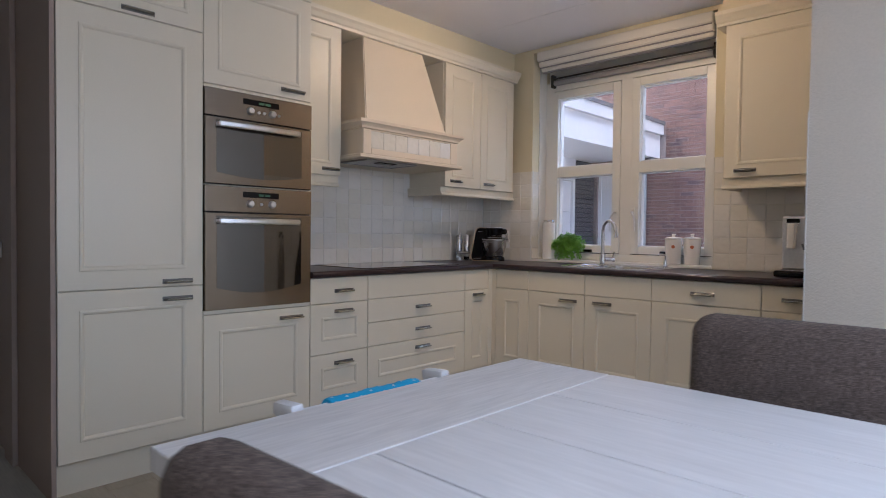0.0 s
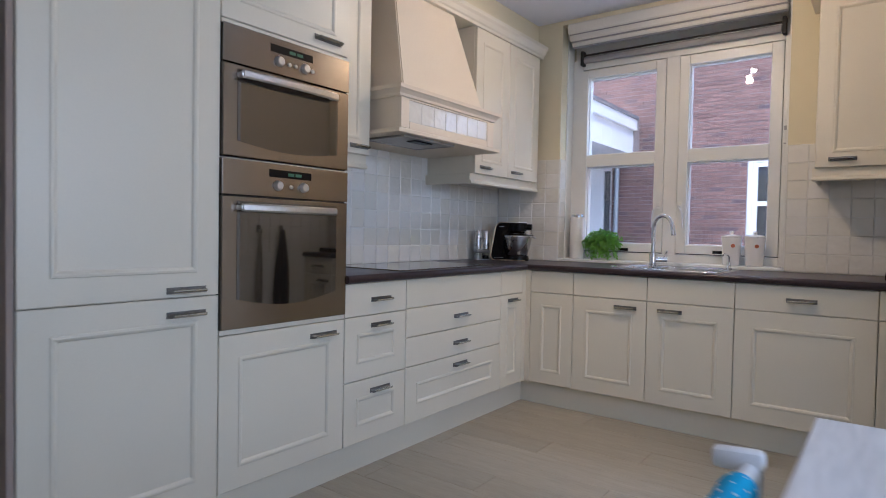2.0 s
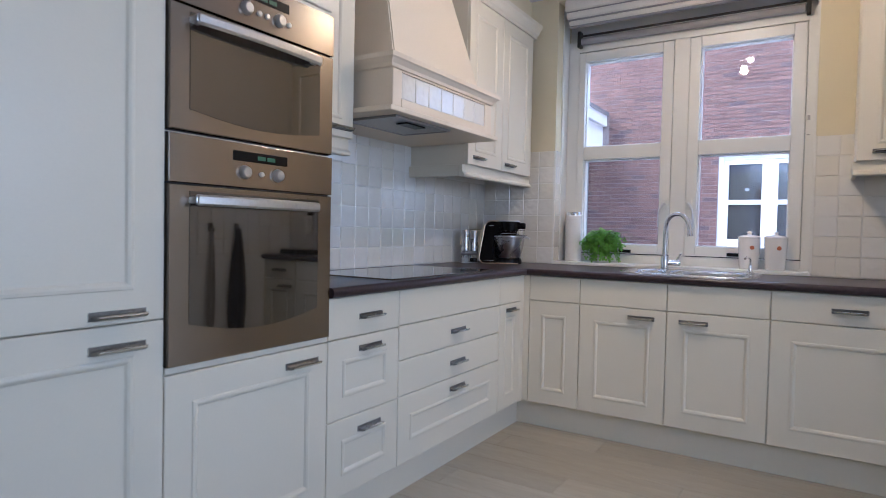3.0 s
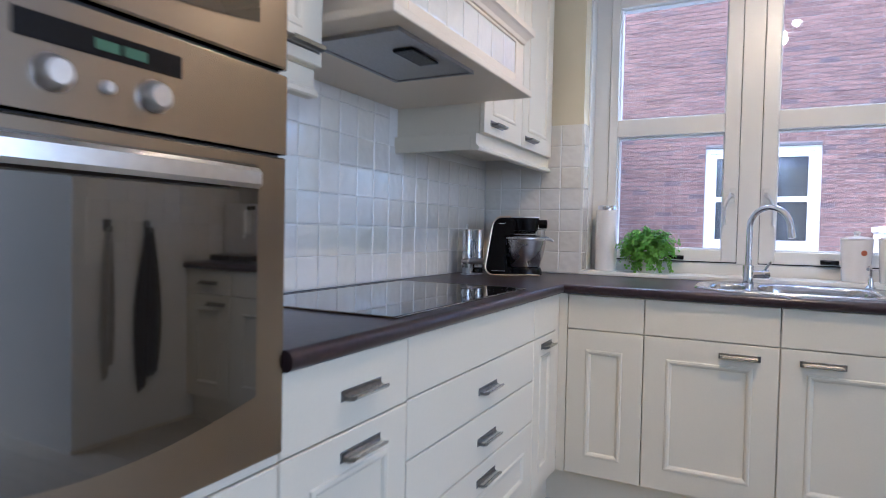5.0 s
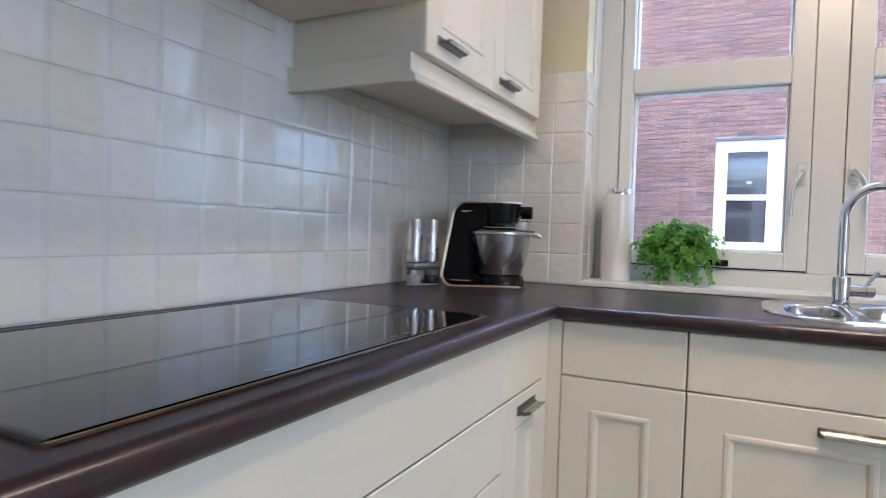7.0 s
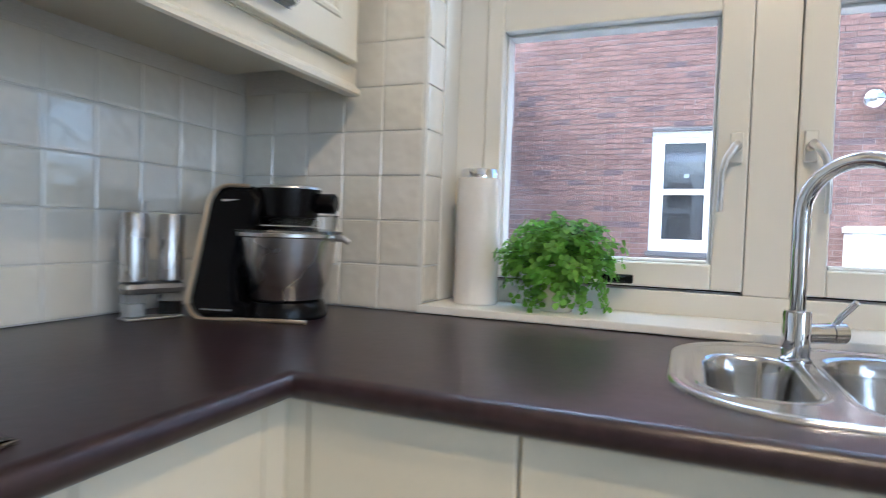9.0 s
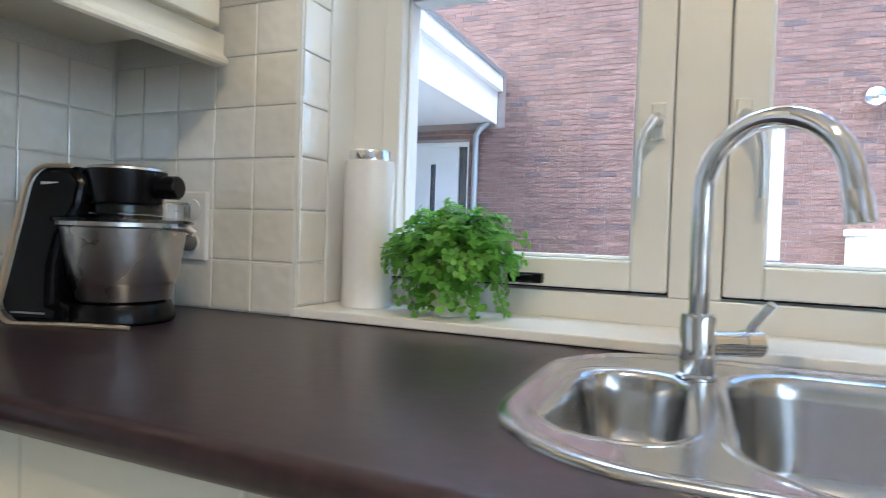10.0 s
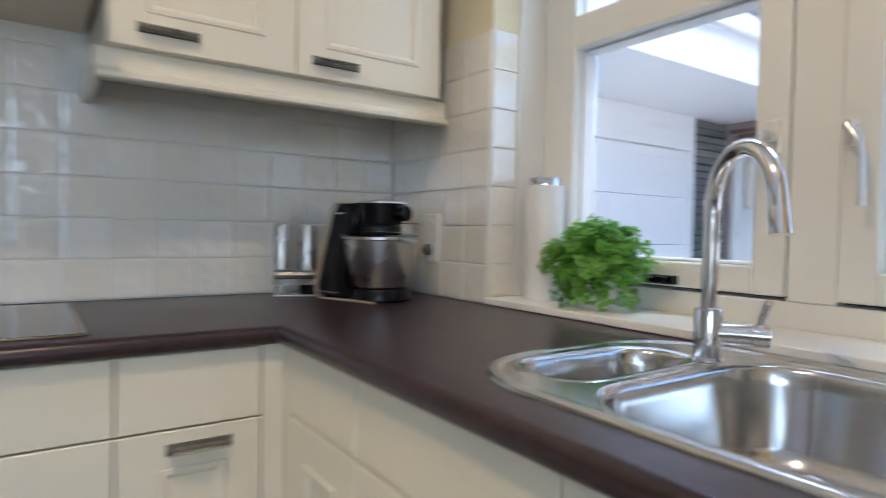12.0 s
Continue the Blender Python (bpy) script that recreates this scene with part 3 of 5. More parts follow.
part("light_rail", light_rail([N3(2.140, 0, 0), N3(EAST - 0.003, 0, 0)], N3(0, 0, 1) - N3(0, 0, 0)), CREAM, wc)
part("side_rail", boxes((2.142, 2.160, -0.289, -0.004, 1.411, 1.4745), bev=0.003), CREAM, wc)


def cornice(name, to, u0, u1, label, back):
    """A moulded crown swept along the top of a run."""
    prof = [(-back, 2.386), (0.006, 2.386), (0.008, 2.402), (0.018, 2.410), (0.030, 2.432), (0.042, 2.446), (0.044, 2.468), (-back, 2.468)]
    bm = bmesh.new()
    a = [bm.verts.new(to(u0, v, w)) for w, v in prof]
    b = [bm.verts.new(to(u1, v, w)) for w, v in prof]
    for i in range(len(prof)):
        j = (i + 1) % len(prof)
        bm.faces.new((a[i], a[j], b[j], b[i]))
    bm.faces.new(a[::-1])
    bm.faces.new(b)
    bmesh.ops.recalc_face_normals(bm, faces=bm.faces)
    return solid(name, bm, CREAM, label, "cornice", "structure")


cornice("cornice_tall", W6, TALL, -2.215, "cream moulded cornice on the tall units", 0.59)
cornice("cornice_west", W3, -2.212, -0.035, "cream moulded cornice along the wall cabinets", 0.38)
cornice("cornice_north", N3, 2.10, EAST - 0.003, "cream moulded cornice on the corner wall cabinet", 0.33)

# ---- worktop ----
bm = bmesh.new()
xs = [0.002, 0.625, 1.108, 1.285, 1.725, EAST - 0.003]
yr = [-2.212, -0.625, -0.527, -0.468, -0.150, -0.075, -0.0015]
grid = {}
for i, x in enumerate(xs):
    for j, y in enumerate(yr):
        grid[i, j] = bm.verts.new((x, y, 0.905))
for i in range(5):
    for j in range(6):
        bowl_gap = (i == 2 and j == 3) or (i == 3 and 2 <= j <= 4)
        if (i == 0 or j > 0) and not bowl_gap:
            bm.faces.new((grid[i, j], grid[i + 1, j], grid[i + 1, j + 1], grid[i, j + 1]))
for v in [v for v in bm.verts if not v.link_faces]:
    bm.verts.remove(v)
top = list(bm.faces)
low = bmesh.ops.extrude_face_region(bm, geom=top)
bmesh.ops.translate(bm, verts=[g for g in low["geom"] if isinstance(g, bmesh.types.BMVert)], vec=(0, 0, -0.038))
bmesh.ops.recalc_face_normals(bm, faces=bm.faces)


def on_front(v):
    return (abs(v.co.x - 0.625) < 1e-4 and v.co.y < -0.62) or (abs(v.co.y + 0.625) < 1e-4 and v.co.x > 0.62)


edge = [e for e in bm.edges if all(on_front(v) for v in e.verts) and abs(e.verts[0].co.z - e.verts[1].co.z) < 1e-4 and len(e.link_faces) == 2 and abs(e.link_faces[0].normal.dot(e.link_faces[1].normal)) < 0.5]
bmesh.ops.bevel(bm, geom=edge, offset=0.0185, segments=5, affect='EDGES', profile=0.5)
solid("worktop", bm, WORKTOP, "dark brown laminate worktop with rounded edge, L-shaped", "worktop", "structure", smooth=True)

# ---- ovens ----
def oven(v0, v1, panel, label, glass, dip, hz):
    """A built-in oven: control strip with display and knobs, drop door with dark glass and a bar handle."""
    y0, y1 = -2.819, -2.2165
    o = thing("oven", (0.45, -2.518, v0), label, "oven", "built-in ovens")
    to = facing('W', 0.604)
    part("casing", prism(to, y0, y1, v0, v1, -0.025, -0.012), MATBLACK, o, "black steel casing")
    strip = part("control_panel", prism(to, y0, y1, panel, v1 - 0.002, -0.012, 0.006, 0.0012), STEEL, o)
    mid = (panel + v1) / 2
    part("display", prism(to, -2.622, -2.418, mid + 0.011, mid + 0.040, 0.002, 0.0072, 0.001), BLACK, strip, "black display window")
    bm = bmesh.new()
    for k in range(2):
        prism(to, -2.535 + 0.036 * k, -2.505 + 0.036 * k, mid + 0.019, mid + 0.031, 0.0072, 0.0076, 0, bm)
    part("readout", bm, GREEN, strip, "dim green clock readout bars")
    for u in (-2.582, -2.458):
        c = to(u, mid - 0.020, 0.006)
        part("knob", lathe([(0.020, 0), (0.0205, 0.003), (0.018, 0.008), (0.0165, 0.014), (0.0135, 0.017)], c, 24, axis='X'), ALU, strip, "round aluminium knob", smooth=True)
    for u in ((-2.520,) if v0 < 1 else (-2.535, -2.505, -2.42)):
        part("button", lathe([(0.008, 0), (0.0075, 0.006), (0.006, 0.0075)], to(u, mid - 0.022, 0.006), 16, axis='X'), ALU, strip, "small push button", smooth=True)
    g0, g1, h0, h1 = glass
    dv = panel - 0.005
    rects = [(y0, y1, v0 + 0.002, dv, -0.012), (y0, y1, v0 + 0.002, dv, 0.003), (y0 + 0.003, y1 - 0.003, v0 + 0.005, dv - 0.003, 0.006)]
    door = part("door", loops(to, rects), STEEL, o)
    foot = [(g0 + (g1 - g0) * k / 16, h0 - dip * math.sin(math.pi * k / 16)) for k in range(17)]
    edge = foot + [(g1, h1), (g0, h1)]
    bm = bmesh.new()
    low = [bm.verts.new(to(u, v, 0.0050)) for u, v in edge]
    high = [bm.verts.new(to(u, v, 0.0075)) for u, v in edge]
    for i in range(len(edge)):
        k = (i + 1) % len(edge)
        bm.faces.new((low[i], low[k], high[k], high[i]))
    bm.faces.new(low[::-1])
    bm.faces.new(high)
    bmesh.ops.recalc_face_normals(bm, faces=bm.faces)
    part("glass", bm, OVENGLASS, door, "dark mirroring oven glass with arched foot")
    bm = bmesh.new()
    n = 12
    pts = []
    for k in range(n + 1):
        f = k / n
        bow = 0.036 + 0.012 * math.sin(math.pi * f)
        pts.append((g0 + 0.002 + (g1 - g0 - 0.032) * f, bow))
    rings = []
    for u, w in pts:
        rings.append([bm.verts.new(to(u, hz + dv2, w + dw)) for dv2, dw in ((-0.013, -0.006), (-0.015, 0.002), (-0.009, 0.009), (0.009, 0.009), (0.015, 0.002), (0.013, -0.006))])
    for a, b in zip(rings, rings[1:]):
        for i in range(6):
            bm.faces.new((a[i], a[(i + 1) % 6], b[(i + 1) % 6], b[i]))
    bm.faces.new(rings[0][::-1])
    bm.faces.new(rings[-1])
    bmesh.ops.recalc_face_normals(bm, faces=bm.faces)
    for u in (g0 + 0.010, g1 - 0.038):
        prism(to, u - 0.012, u + 0.012, hz - 0.009, hz + 0.009, 0.0, 0.038, 0.003, bm)
    part("handle", bm, ALU, door, "satin steel bar handle", smooth=True)
    return o


oven(0.735, 1.350, 1.222, "stainless steel oven with dark glass door, built in low", (-2.759, -2.280, 0.845, 1.200), 0.034, 1.176)
oven(1.356, 1.822, 1.688, "stainless steel compact oven built in above the other", (-2.761, -2.280, 1.415, 1.668), 0.022, 1.647)

# ---- hood ----
hood = thing("cooker_hood", (0.28, -1.39, 1.585), "cream chimney-style cooker hood with tiled front band", "cooker hood")
HY0 = -1.845
part("base_board", boxes((0.010, 0.572, HY0 + 0.002, -0.917, 1.585, 1.607), bev=0.004), HOODLIT, hood)
to = facing('W', 0.535)
part("band", boxes((0.012, 0.535, -1.80, -0.950, 1.6075, 1.765)), HOODLIT, hood)
for a, b in ((-1.80, -1.738), (-1.020, -0.950)):
    part("band_panel", loops(to, [(a, b, 1.612, 1.762, 0.0005), (a, b, 1.612, 1.762, 0.010), (a + 0.003, b - 0.003, 1.615, 1.759, 0.012)]), HOODLIT, hood)
part("band_rail", boxes((0.5355, 0.547, -1.737, -1.021, 1.612, 1.648), (0.5355, 0.547, -1.737, -1.021, 1.755, 1.763), bev=0.002), HOODLIT, hood)
bm = bmesh.new()
rings = []
for out, z in ((0.002, 1.7655), (0.014, 1.768), (0.018, 1.780), (0.032, 1.795), (0.040, 1.800), (0.042, 1.818), (0.0, 1.820)):
    rings.append([bm.verts.new(p) for p in ((0.012, -1.80 - out, z), (0.535 + out, -1.80 - out, z), (0.535 + out, -0.950 + out, z), (0.012, -0.950 + out, z))])
for a, b in zip(rings, rings[1:]):
    for i in range(4):
        bm.faces.new((a[i], a[(i + 1) % 4], b[(i + 1) % 4], b[i]))
bm.faces.new(rings[0][::-1])
bm.faces.new(rings[-1])
bmesh.ops.recalc_face_normals(bm, faces=bm.faces)
part("moulding", bm, HOODLIT, hood)
bm = bmesh.new()
low = [bm.verts.new(p) for p in ((0.012, -1.765, 1.8205), (0.525, -1.765, 1.8205), (0.525, -1.045, 1.8205), (0.012, -1.045, 1.8205))]
high = [bm.verts.new(p) for p in ((0.012, -1.650, 2.455), (0.345, -1.650, 2.455), (0.345, -1.135, 2.455), (0.012, -1.135, 2.455))]
for i in range(4):
    bm.faces.new((low[i], low[(i + 1) % 4], high[(i + 1) % 4], high[i]))
bm.faces.new(low[::-1])
bm.faces.new(high)
bmesh.ops.recalc_face_normals(bm, faces=bm.faces)
bmesh.ops.bevel(bm, geom=list(bm.edges), offset=0.006, segments=2, affect='EDGES')
part("canopy", bm, HOODLIT, hood)
for ya, yb in ((-1.8495, -1.8465), (-0.9285, -0.9255)):
    part("niche_panel", boxes((0.010, 0.380, ya, yb, 1.61, 2.384)), CREAM, hood)
part("filter", boxes((0.268, 0.520, -1.745, -1.338, 1.577, 1.5845), bev=0.003), GREYMETAL, hood, "grey metal grease filter")
part("control", boxes((0.430, 0.490, -1.620, -1.475, 1.570, 1.5765), bev=0.002), BLACK, hood, "black switch strip")
part("frame", boxes((0.258, 0.2675, -1.755, -1.328, 1.574, 1.5845), (0.5205, 0.530, -1.755, -1.328, 1.574, 1.5845), (0.2675, 0.5205, -1.755, -1.7455, 1.574, 1.5845), (0.2675, 0.5205, -1.3375, -1.328, 1.574, 1.5845)), GREYMETAL, hood)

# ---- hob ----
hob = thing("induction_hob", (0.30, -1.40, 0.9055), "black glass induction hob with steel trim in the worktop", "hob")
part("glass", boxes((0.075, 0.570, -1.814, -0.952, 0.9058, 0.910), bev=0.0015), HOBGLASS, hob)
part("trim", boxes((0.5702, 0.577, -1.819, -0.947, 0.9056, 0.9105), (0.068, 0.0748, -1.819, -0.947, 0.9056, 0.9105), (0.0748, 0.5702, -1.819, -1.8142, 0.9056, 0.9105), (0.0748, 0.5702, -0.9518, -0.947, 0.9056, 0.9105), bev=0.001), STEEL, hob, "thin steel edge")
bm = bmesh.new()
for k in range(9):
    y = -1.56 + 0.04 * k
    box(0.545, 0.550, y, y + 0.012, 0.91005, 0.9103, bm=bm)
tagged(part("touch_marks", bm, GREYSCREEN, hob, "pale printed touch marks"), kind="stuff")


# ---- sink ----
def rounded(x0, x1, y0, y1, r, n=14):
    """A rounded rectangle; r: one radius or four (sw, se, ne, nw)."""
    rr = r if isinstance(r, tuple) else (r,) * 4
    pts = []
    for (cx, cy, a0), q in zip(((x0 + rr[0], y0 + rr[0], 180), (x1 - rr[1], y0 + rr[1], 270), (x1 - rr[2], y1 - rr[2], 0), (x0 + rr[3], y1 - rr[3], 90)), rr):
        for k in range(n + 1):
            a = radians(a0 + 90 * k / n)
            pts.append((cx + q * math.cos(a), cy + q * math.sin(a)))
    return pts


def ring(bm, pts, z):
    return [bm.verts.new((x, y, z)) for x, y in pts]


def skin(bm, a, b):
    n = len(a)
    for i in range(n):
        bm.faces.new((a[i], a[(i + 1) % n], b[(i + 1) % n], b[i]))


def shrink(x0, x1, y0, y1, r, d):
    rr = r if isinstance(r, tuple) else (r,) * 4
    return rounded(x0 + d, x1 - d, y0 + d, y1 - d, tuple(max(0.012, q - d) for q in rr))


sink = thing("kitchen_sink", (1.40, -0.29, 0.9055), "stainless steel sink with one large and one small bowl", "sink")
RIM = (1.082, 1.765, -0.543, -0.030, (0.17, 0.09, 0.09, 0.17))
bm = bmesh.new()
prev = None
for d, z in ((0.0, 0.9053), (0.001, 0.9085), (0.004, 0.9112), (0.009, 0.9122), (0.016, 0.9115), (0.022, 0.9092), (0.0245, 0.9092)):
    cur = ring(bm, shrink(*RIM, d), z)
    if prev:
        skin(bm, prev, cur)
    prev = cur
deck = list(prev)
SMALL = (1.126, 1.272, -0.464, -0.158, (0.070, 0.062, 0.062, 0.070))
BIG = (1.300, 1.712, -0.520, -0.085, (0.11, 0.10, 0.10, 0.11))
holes = []
for rect, depth in ((SMALL, 0.105), (BIG, 0.150)):
    prof = [(-0.0105, 0.9092), (-0.008, 0.9092), (-0.0065, 0.9106), (-0.003, 0.9108), (-0.0005, 0.9098), (0.003, 0.9085), (0.007, 0.906), (0.010, 0.900), (0.013, 0.88), (0.022, 0.905 - depth + 0.035), (0.032, 0.905 - depth + 0.014), (0.052, 0.905 - depth + 0.003), (0.070, 0.905 - depth)]
    first = p = None
    for d, z in prof:
        cur = ring(bm, shrink(*rect, d), z)
        if p:
            skin(bm, p, cur)
        else:
            first = cur
        p = cur
    bm.faces.new(p)
    holes.append(first)
bm.edges.ensure_lookup_table()
loop_edges = []
for lp in [deck] + holes:
    for i in range(len(lp)):
        loop_edges.append(bm.edges.get((lp[i], lp[(i + 1) % len(lp)])))
bmesh.ops.triangle_fill(bm, use_beauty=True, edges=loop_edges)
bmesh.ops.recalc_face_normals(bm, faces=bm.faces)
up = sum(f.normal.z for f in bm.faces if abs(f.calc_center_median().z - 0.9092) < 1e-4)
if up < 0:
    bmesh.ops.reverse_faces(bm, faces=bm.faces)
part("basin", bm, SINKSTEEL, sink, smooth=True)
for cx, cy, z in ((1.19, -0.31, 0.8005), (1.51, -0.30, 0.7555)):
    part("drain", lathe([(0.042, 0), (0.040, 0.003), (0.030, 0.004), (0.026, 0.001), (0.010, 0.001)], (cx, cy, z), 28), CHROME, sink, "round chrome drain", smooth=True)

tap = thing("kitchen_tap", (1.275, -0.160, 0.9095), "chrome swan-neck kitchen tap with side lever", "tap")
TX, TY = 1.272, -0.165
part("body", lathe([(0.025, 0.9098), (0.025, 0.913), (0.0215, 0.916), (0.0215, 0.987), (0.0200, 0.991), (0.0130, 0.992)], (TX, TY, 0), 28), CHROME, tap, smooth=True)
ax, ay = 0.168 * math.cos(radians(-32)), 0.168 * math.sin(radians(-32))
pts = [(TX, TY, 0.985 + 0.014 * k) for k in range(12)]
for k in range(1, 20):
    a = math.pi - radians(9.2 * k)
    f = 0.5 + 0.5 * math.cos(a)
    pts.append((TX + ax * f, TY + ay * f, 1.146 + 0.082 * math.sin(a)))
e = Vector(pts[-1])
d = (e - Vector(pts[-2])).normalized()
pts += [tuple(e + d * 0.010), tuple(e + d * 0.045)]
part("spout", tube(pts, 0.0125, 18), CHROME, tap, smooth=True)
part("outlet", tube([tuple(e + d * 0.012), tuple(e + d * 0.014), tuple(e + d * 0.048)], [0.0128, 0.0134, 0.0140], 18), CHROME, tap, smooth=True)
part("side_arm", tube([(TX + 0.01, TY + 0.006, 0.953), (TX + 0.050, TY + 0.030, 0.953), (TX + 0.0505, TY + 0.0303, 0.953), (TX + 0.0515, TY + 0.0309, 0.953), (TX + 0.052, TY + 0.0312, 0.953), (TX + 0.073, TY + 0.044, 0.953)], [0.0165, 0.0165, 0.0150, 0.0150, 0.0175, 0.0175], 24), CHROME, tap, smooth=True)
part("lever", tube([(TX + 0.060, TY + 0.036, 0.966), (TX + 0.066, TY + 0.031, 0.980), (TX + 0.084, TY + 0.013, 1.008), (TX + 0.0845, TY + 0.0125, 1.0085)], [0.0065, 0.0055, 0.0055, 0.004], 12), CHROME, tap, smooth=True)
soap = thing("soap_dispenser", (1.704, -0.12, 0.9095), "small chrome soap pump at the back of the sink", "soap dispenser")
part("collar", lathe([(0.019, 0.9125), (0.019, 0.918), (0.012, 0.924), (0.008, 0.955)], (1.704, -0.085, 0), 20), CHROME, soap, smooth=True)
part("nozzle", tube([(1.704, -0.085, 0.95), (1.704, -0.085, 0.985), (1.700, -0.10, 0.996), (1.690, -0.135, 1.000), (1.684, -0.155, 0.992)], 0.006, 10), CHROME, soap, smooth=True)

# ---- on the worktop ----
roll = thing("storage_jar", (0.628, 0.105, 0.925), "tall white glazed jar with a chrome top on the sill", "jar")
part("body", lathe([(0.051, 0.9255), (0.053, 0.930), (0.0525, 1.20), (0.051, 1.228)], (0.628, 0.105, 0), 32), PAPER, roll, smooth=True)
part("cap", lathe([(0.044, 1.2285), (0.044, 1.246), (0.042, 1.250), (0.02, 1.251)], (0.628, 0.105, 0), 32), CHROME, roll, "chrome cap", smooth=True)

plant = thing("potted_plant", (0.829, 0.085, 0.925), "bushy green clover-leaved trailing plant in a pale pot on the sill", "plant")
PX, PY = 0.829, 0.085
part("pot", lathe([(0.036, 0.9255), (0.040, 0.935), (0.056, 1.02), (0.059, 1.035), (0.055, 1.035), (0.052, 1.022)], (PX, PY, 0), 28), CERAMIC, plant, "pale grey-white ceramic pot", smooth=True)
part("soil", lathe([(0.0515, 1.012), (0.051, 1.018)], (PX, PY, 0), 20), SOIL, plant)
rnd = random.Random(7)
stems, leaves = bmesh.new(), bmesh.new()
for k in range(180):
    trail = k % 6 == 0
    az = rnd.gauss(-1.2, 1.0) if trail else rnd.uniform(0, 2 * math.pi)
    el = math.asin(rnd.uniform(-0.95, -0.25) if trail else rnd.uniform(-0.2, 1.0))
    reach = rnd.uniform(0.68, 1.14)
    c = Vector((PX, PY, 1.028))
    tip = c + Vector((0.140 * math.cos(az) * math.cos(el), 0.098 * math.sin(az) * math.cos(el), 0.108 * math.sin(el))) * reach
    if trail:
        tip.x, tip.y = PX + rnd.uniform(0.06, 0.135) * math.cos(az), PY + rnd.uniform(0.06, 0.10) * math.sin(az)
    tip.y, tip.z = min(tip.y, 0.158 - rnd.random() * 0.02), max(tip.z, 0.934)
    rise = c + Vector((0.6 * (tip.x - PX), 0.6 * (tip.y - PY), max(0.035, 0.75 * (tip.z - 1.028) + 0.02)))
    foot = c + Vector((rnd.uniform(-0.03, 0.03), rnd.uniform(-0.03, 0.03), -0.012))
    line = [foot.lerp(rise, t).lerp(rise.lerp(tip, t), t) for t in (0, 0.25, 0.5, 0.75, 1.0)]
    tube(line, [0.0012, 0.0011, 0.001, 0.0008, 0.0006], 4, stems)
    for t in (0.5, 0.62, 0.74, 0.85, 0.93, 1.0):
        at = foot.lerp(rise, t).lerp(rise.lerp(tip, t), t) + Vector([rnd.uniform(-0.008, 0.008) for _ in range(3)])
        out = (at - c).normalized()
        nrm = (out + Vector((rnd.uniform(-.6, .6), rnd.uniform(-.6, .6), rnd.uniform(0.0, 1.0)))).normalized()
        u = nrm.orthogonal().normalized()
        u.rotate(Matrix.Rotation(rnd.uniform(0, 6.28), 3, nrm))
        size = rnd.uniform(0.0060, 0.0112)
        for q in range(3):
            d = u.copy()
            d.rotate(Matrix.Rotation(q * 2.09 + rnd.uniform(-0.3, 0.3), 3, nrm))
            e, tilt = nrm.cross(d), nrm * rnd.uniform(-0.35, 0.35)
            root = leaves.verts.new(at)
            rim = [leaves.verts.new(at + size * (d * f + e * g + tilt * f - nrm * 0.25 * abs(g))) for f, g in ((0.7, -0.62), (1.5, -0.66), (1.75, 0.0), (1.5, 0.66), (0.7, 0.62))]
            hub = leaves.verts.new(at + size * (d * 1.05 + tilt - nrm * 0.18))
            ring_ = [root] + rim
            for i in range(6):
                leaves.faces.new((hub, ring_[i], ring_[(i + 1) % 6]))
tagged(part("stem", stems, STEM, plant, "thin green stems"), kind="stuff")
tagged(part("foliage", leaves, LEAF, plant, "small round green leaflets in threes", smooth=True), kind="stuff")


def canister(x, y):
    c = thing("storage_canister", (x, y, 0.925), "white ceramic canister with round badge on the sill", "canister", "canisters on the sill")
    body = part("body", lathe([(0.047, 0.9255), (0.050, 0.930), (0.055, 1.02), (0.0595, 1.095), (0.0585, 1.102)], (x, y, 0), 36), CERAMIC, c, smooth=True)
    part("lid", lathe([(0.060, 1.1025), (0.061, 1.110), (0.045, 1.118), (0.012, 1.122), (0.009, 1.128), (0.014, 1.134), (0.012, 1.141), (0.004, 1.143)], (x, y, 0), 32), CERAMIC, c, "lid with a small knob", smooth=True)
    a = radians(-70)
    bm = bmesh.new()
    bmesh.ops.create_circle(bm, cap_ends=True, radius=0.012, segments=20, matrix=pose(x, y, 1.050, 0, 0, math.degrees(a) + 90) @ pose(0, -0.0582, 0, 93, 0, 0))
    part("badge", bm, ORANGE, body, "round orange-brown badge")
    return c


canister(1.678, 0.105)
canister(1.812, 0.100)

mix = thing("kitchen_machine", (0.29, -0.26, 0.9055), "black kitchen machine with steel mixing bowl on the worktop", "food mixer")
MM = pose(0.262, -0.228, 0.9055, 0, 0, 14)   # x along the machine, from stand to bowl


def placed(bm, m=MM):
    bmesh.ops.transform(bm, matrix=m, verts=bm.verts)
    return bm


def side_profile(pts, half, rnd_=0.012):
    bm = bmesh.new()
    a = [bm.verts.new((x, -half, z)) for x, z in pts]
    b = [bm.verts.new((x, half, z)) for x, z in pts]
    n = len(pts)
    for i in range(n):
        bm.faces.new((a[i], b[i], b[(i + 1) % n], a[(i + 1) % n]))
    bm.faces.new(a)
    bm.faces.new(b[::-1])
    bmesh.ops.recalc_face_normals(bm, faces=bm.faces)
    caps = [e for e in bm.edges if abs(e.verts[0].co.y - e.verts[1].co.y) < 1e-5]
    bmesh.ops.bevel(bm, geom=caps, offset=rnd_, segments=3, affect='EDGES')
    return bm


def arc(cx, cz, r, a0, a1, n=6):
    return [(cx + r * math.cos(radians(a0 + (a1 - a0) * k / n)), cz + r * math.sin(radians(a0 + (a1 - a0) * k / n))) for k in range(n + 1)]


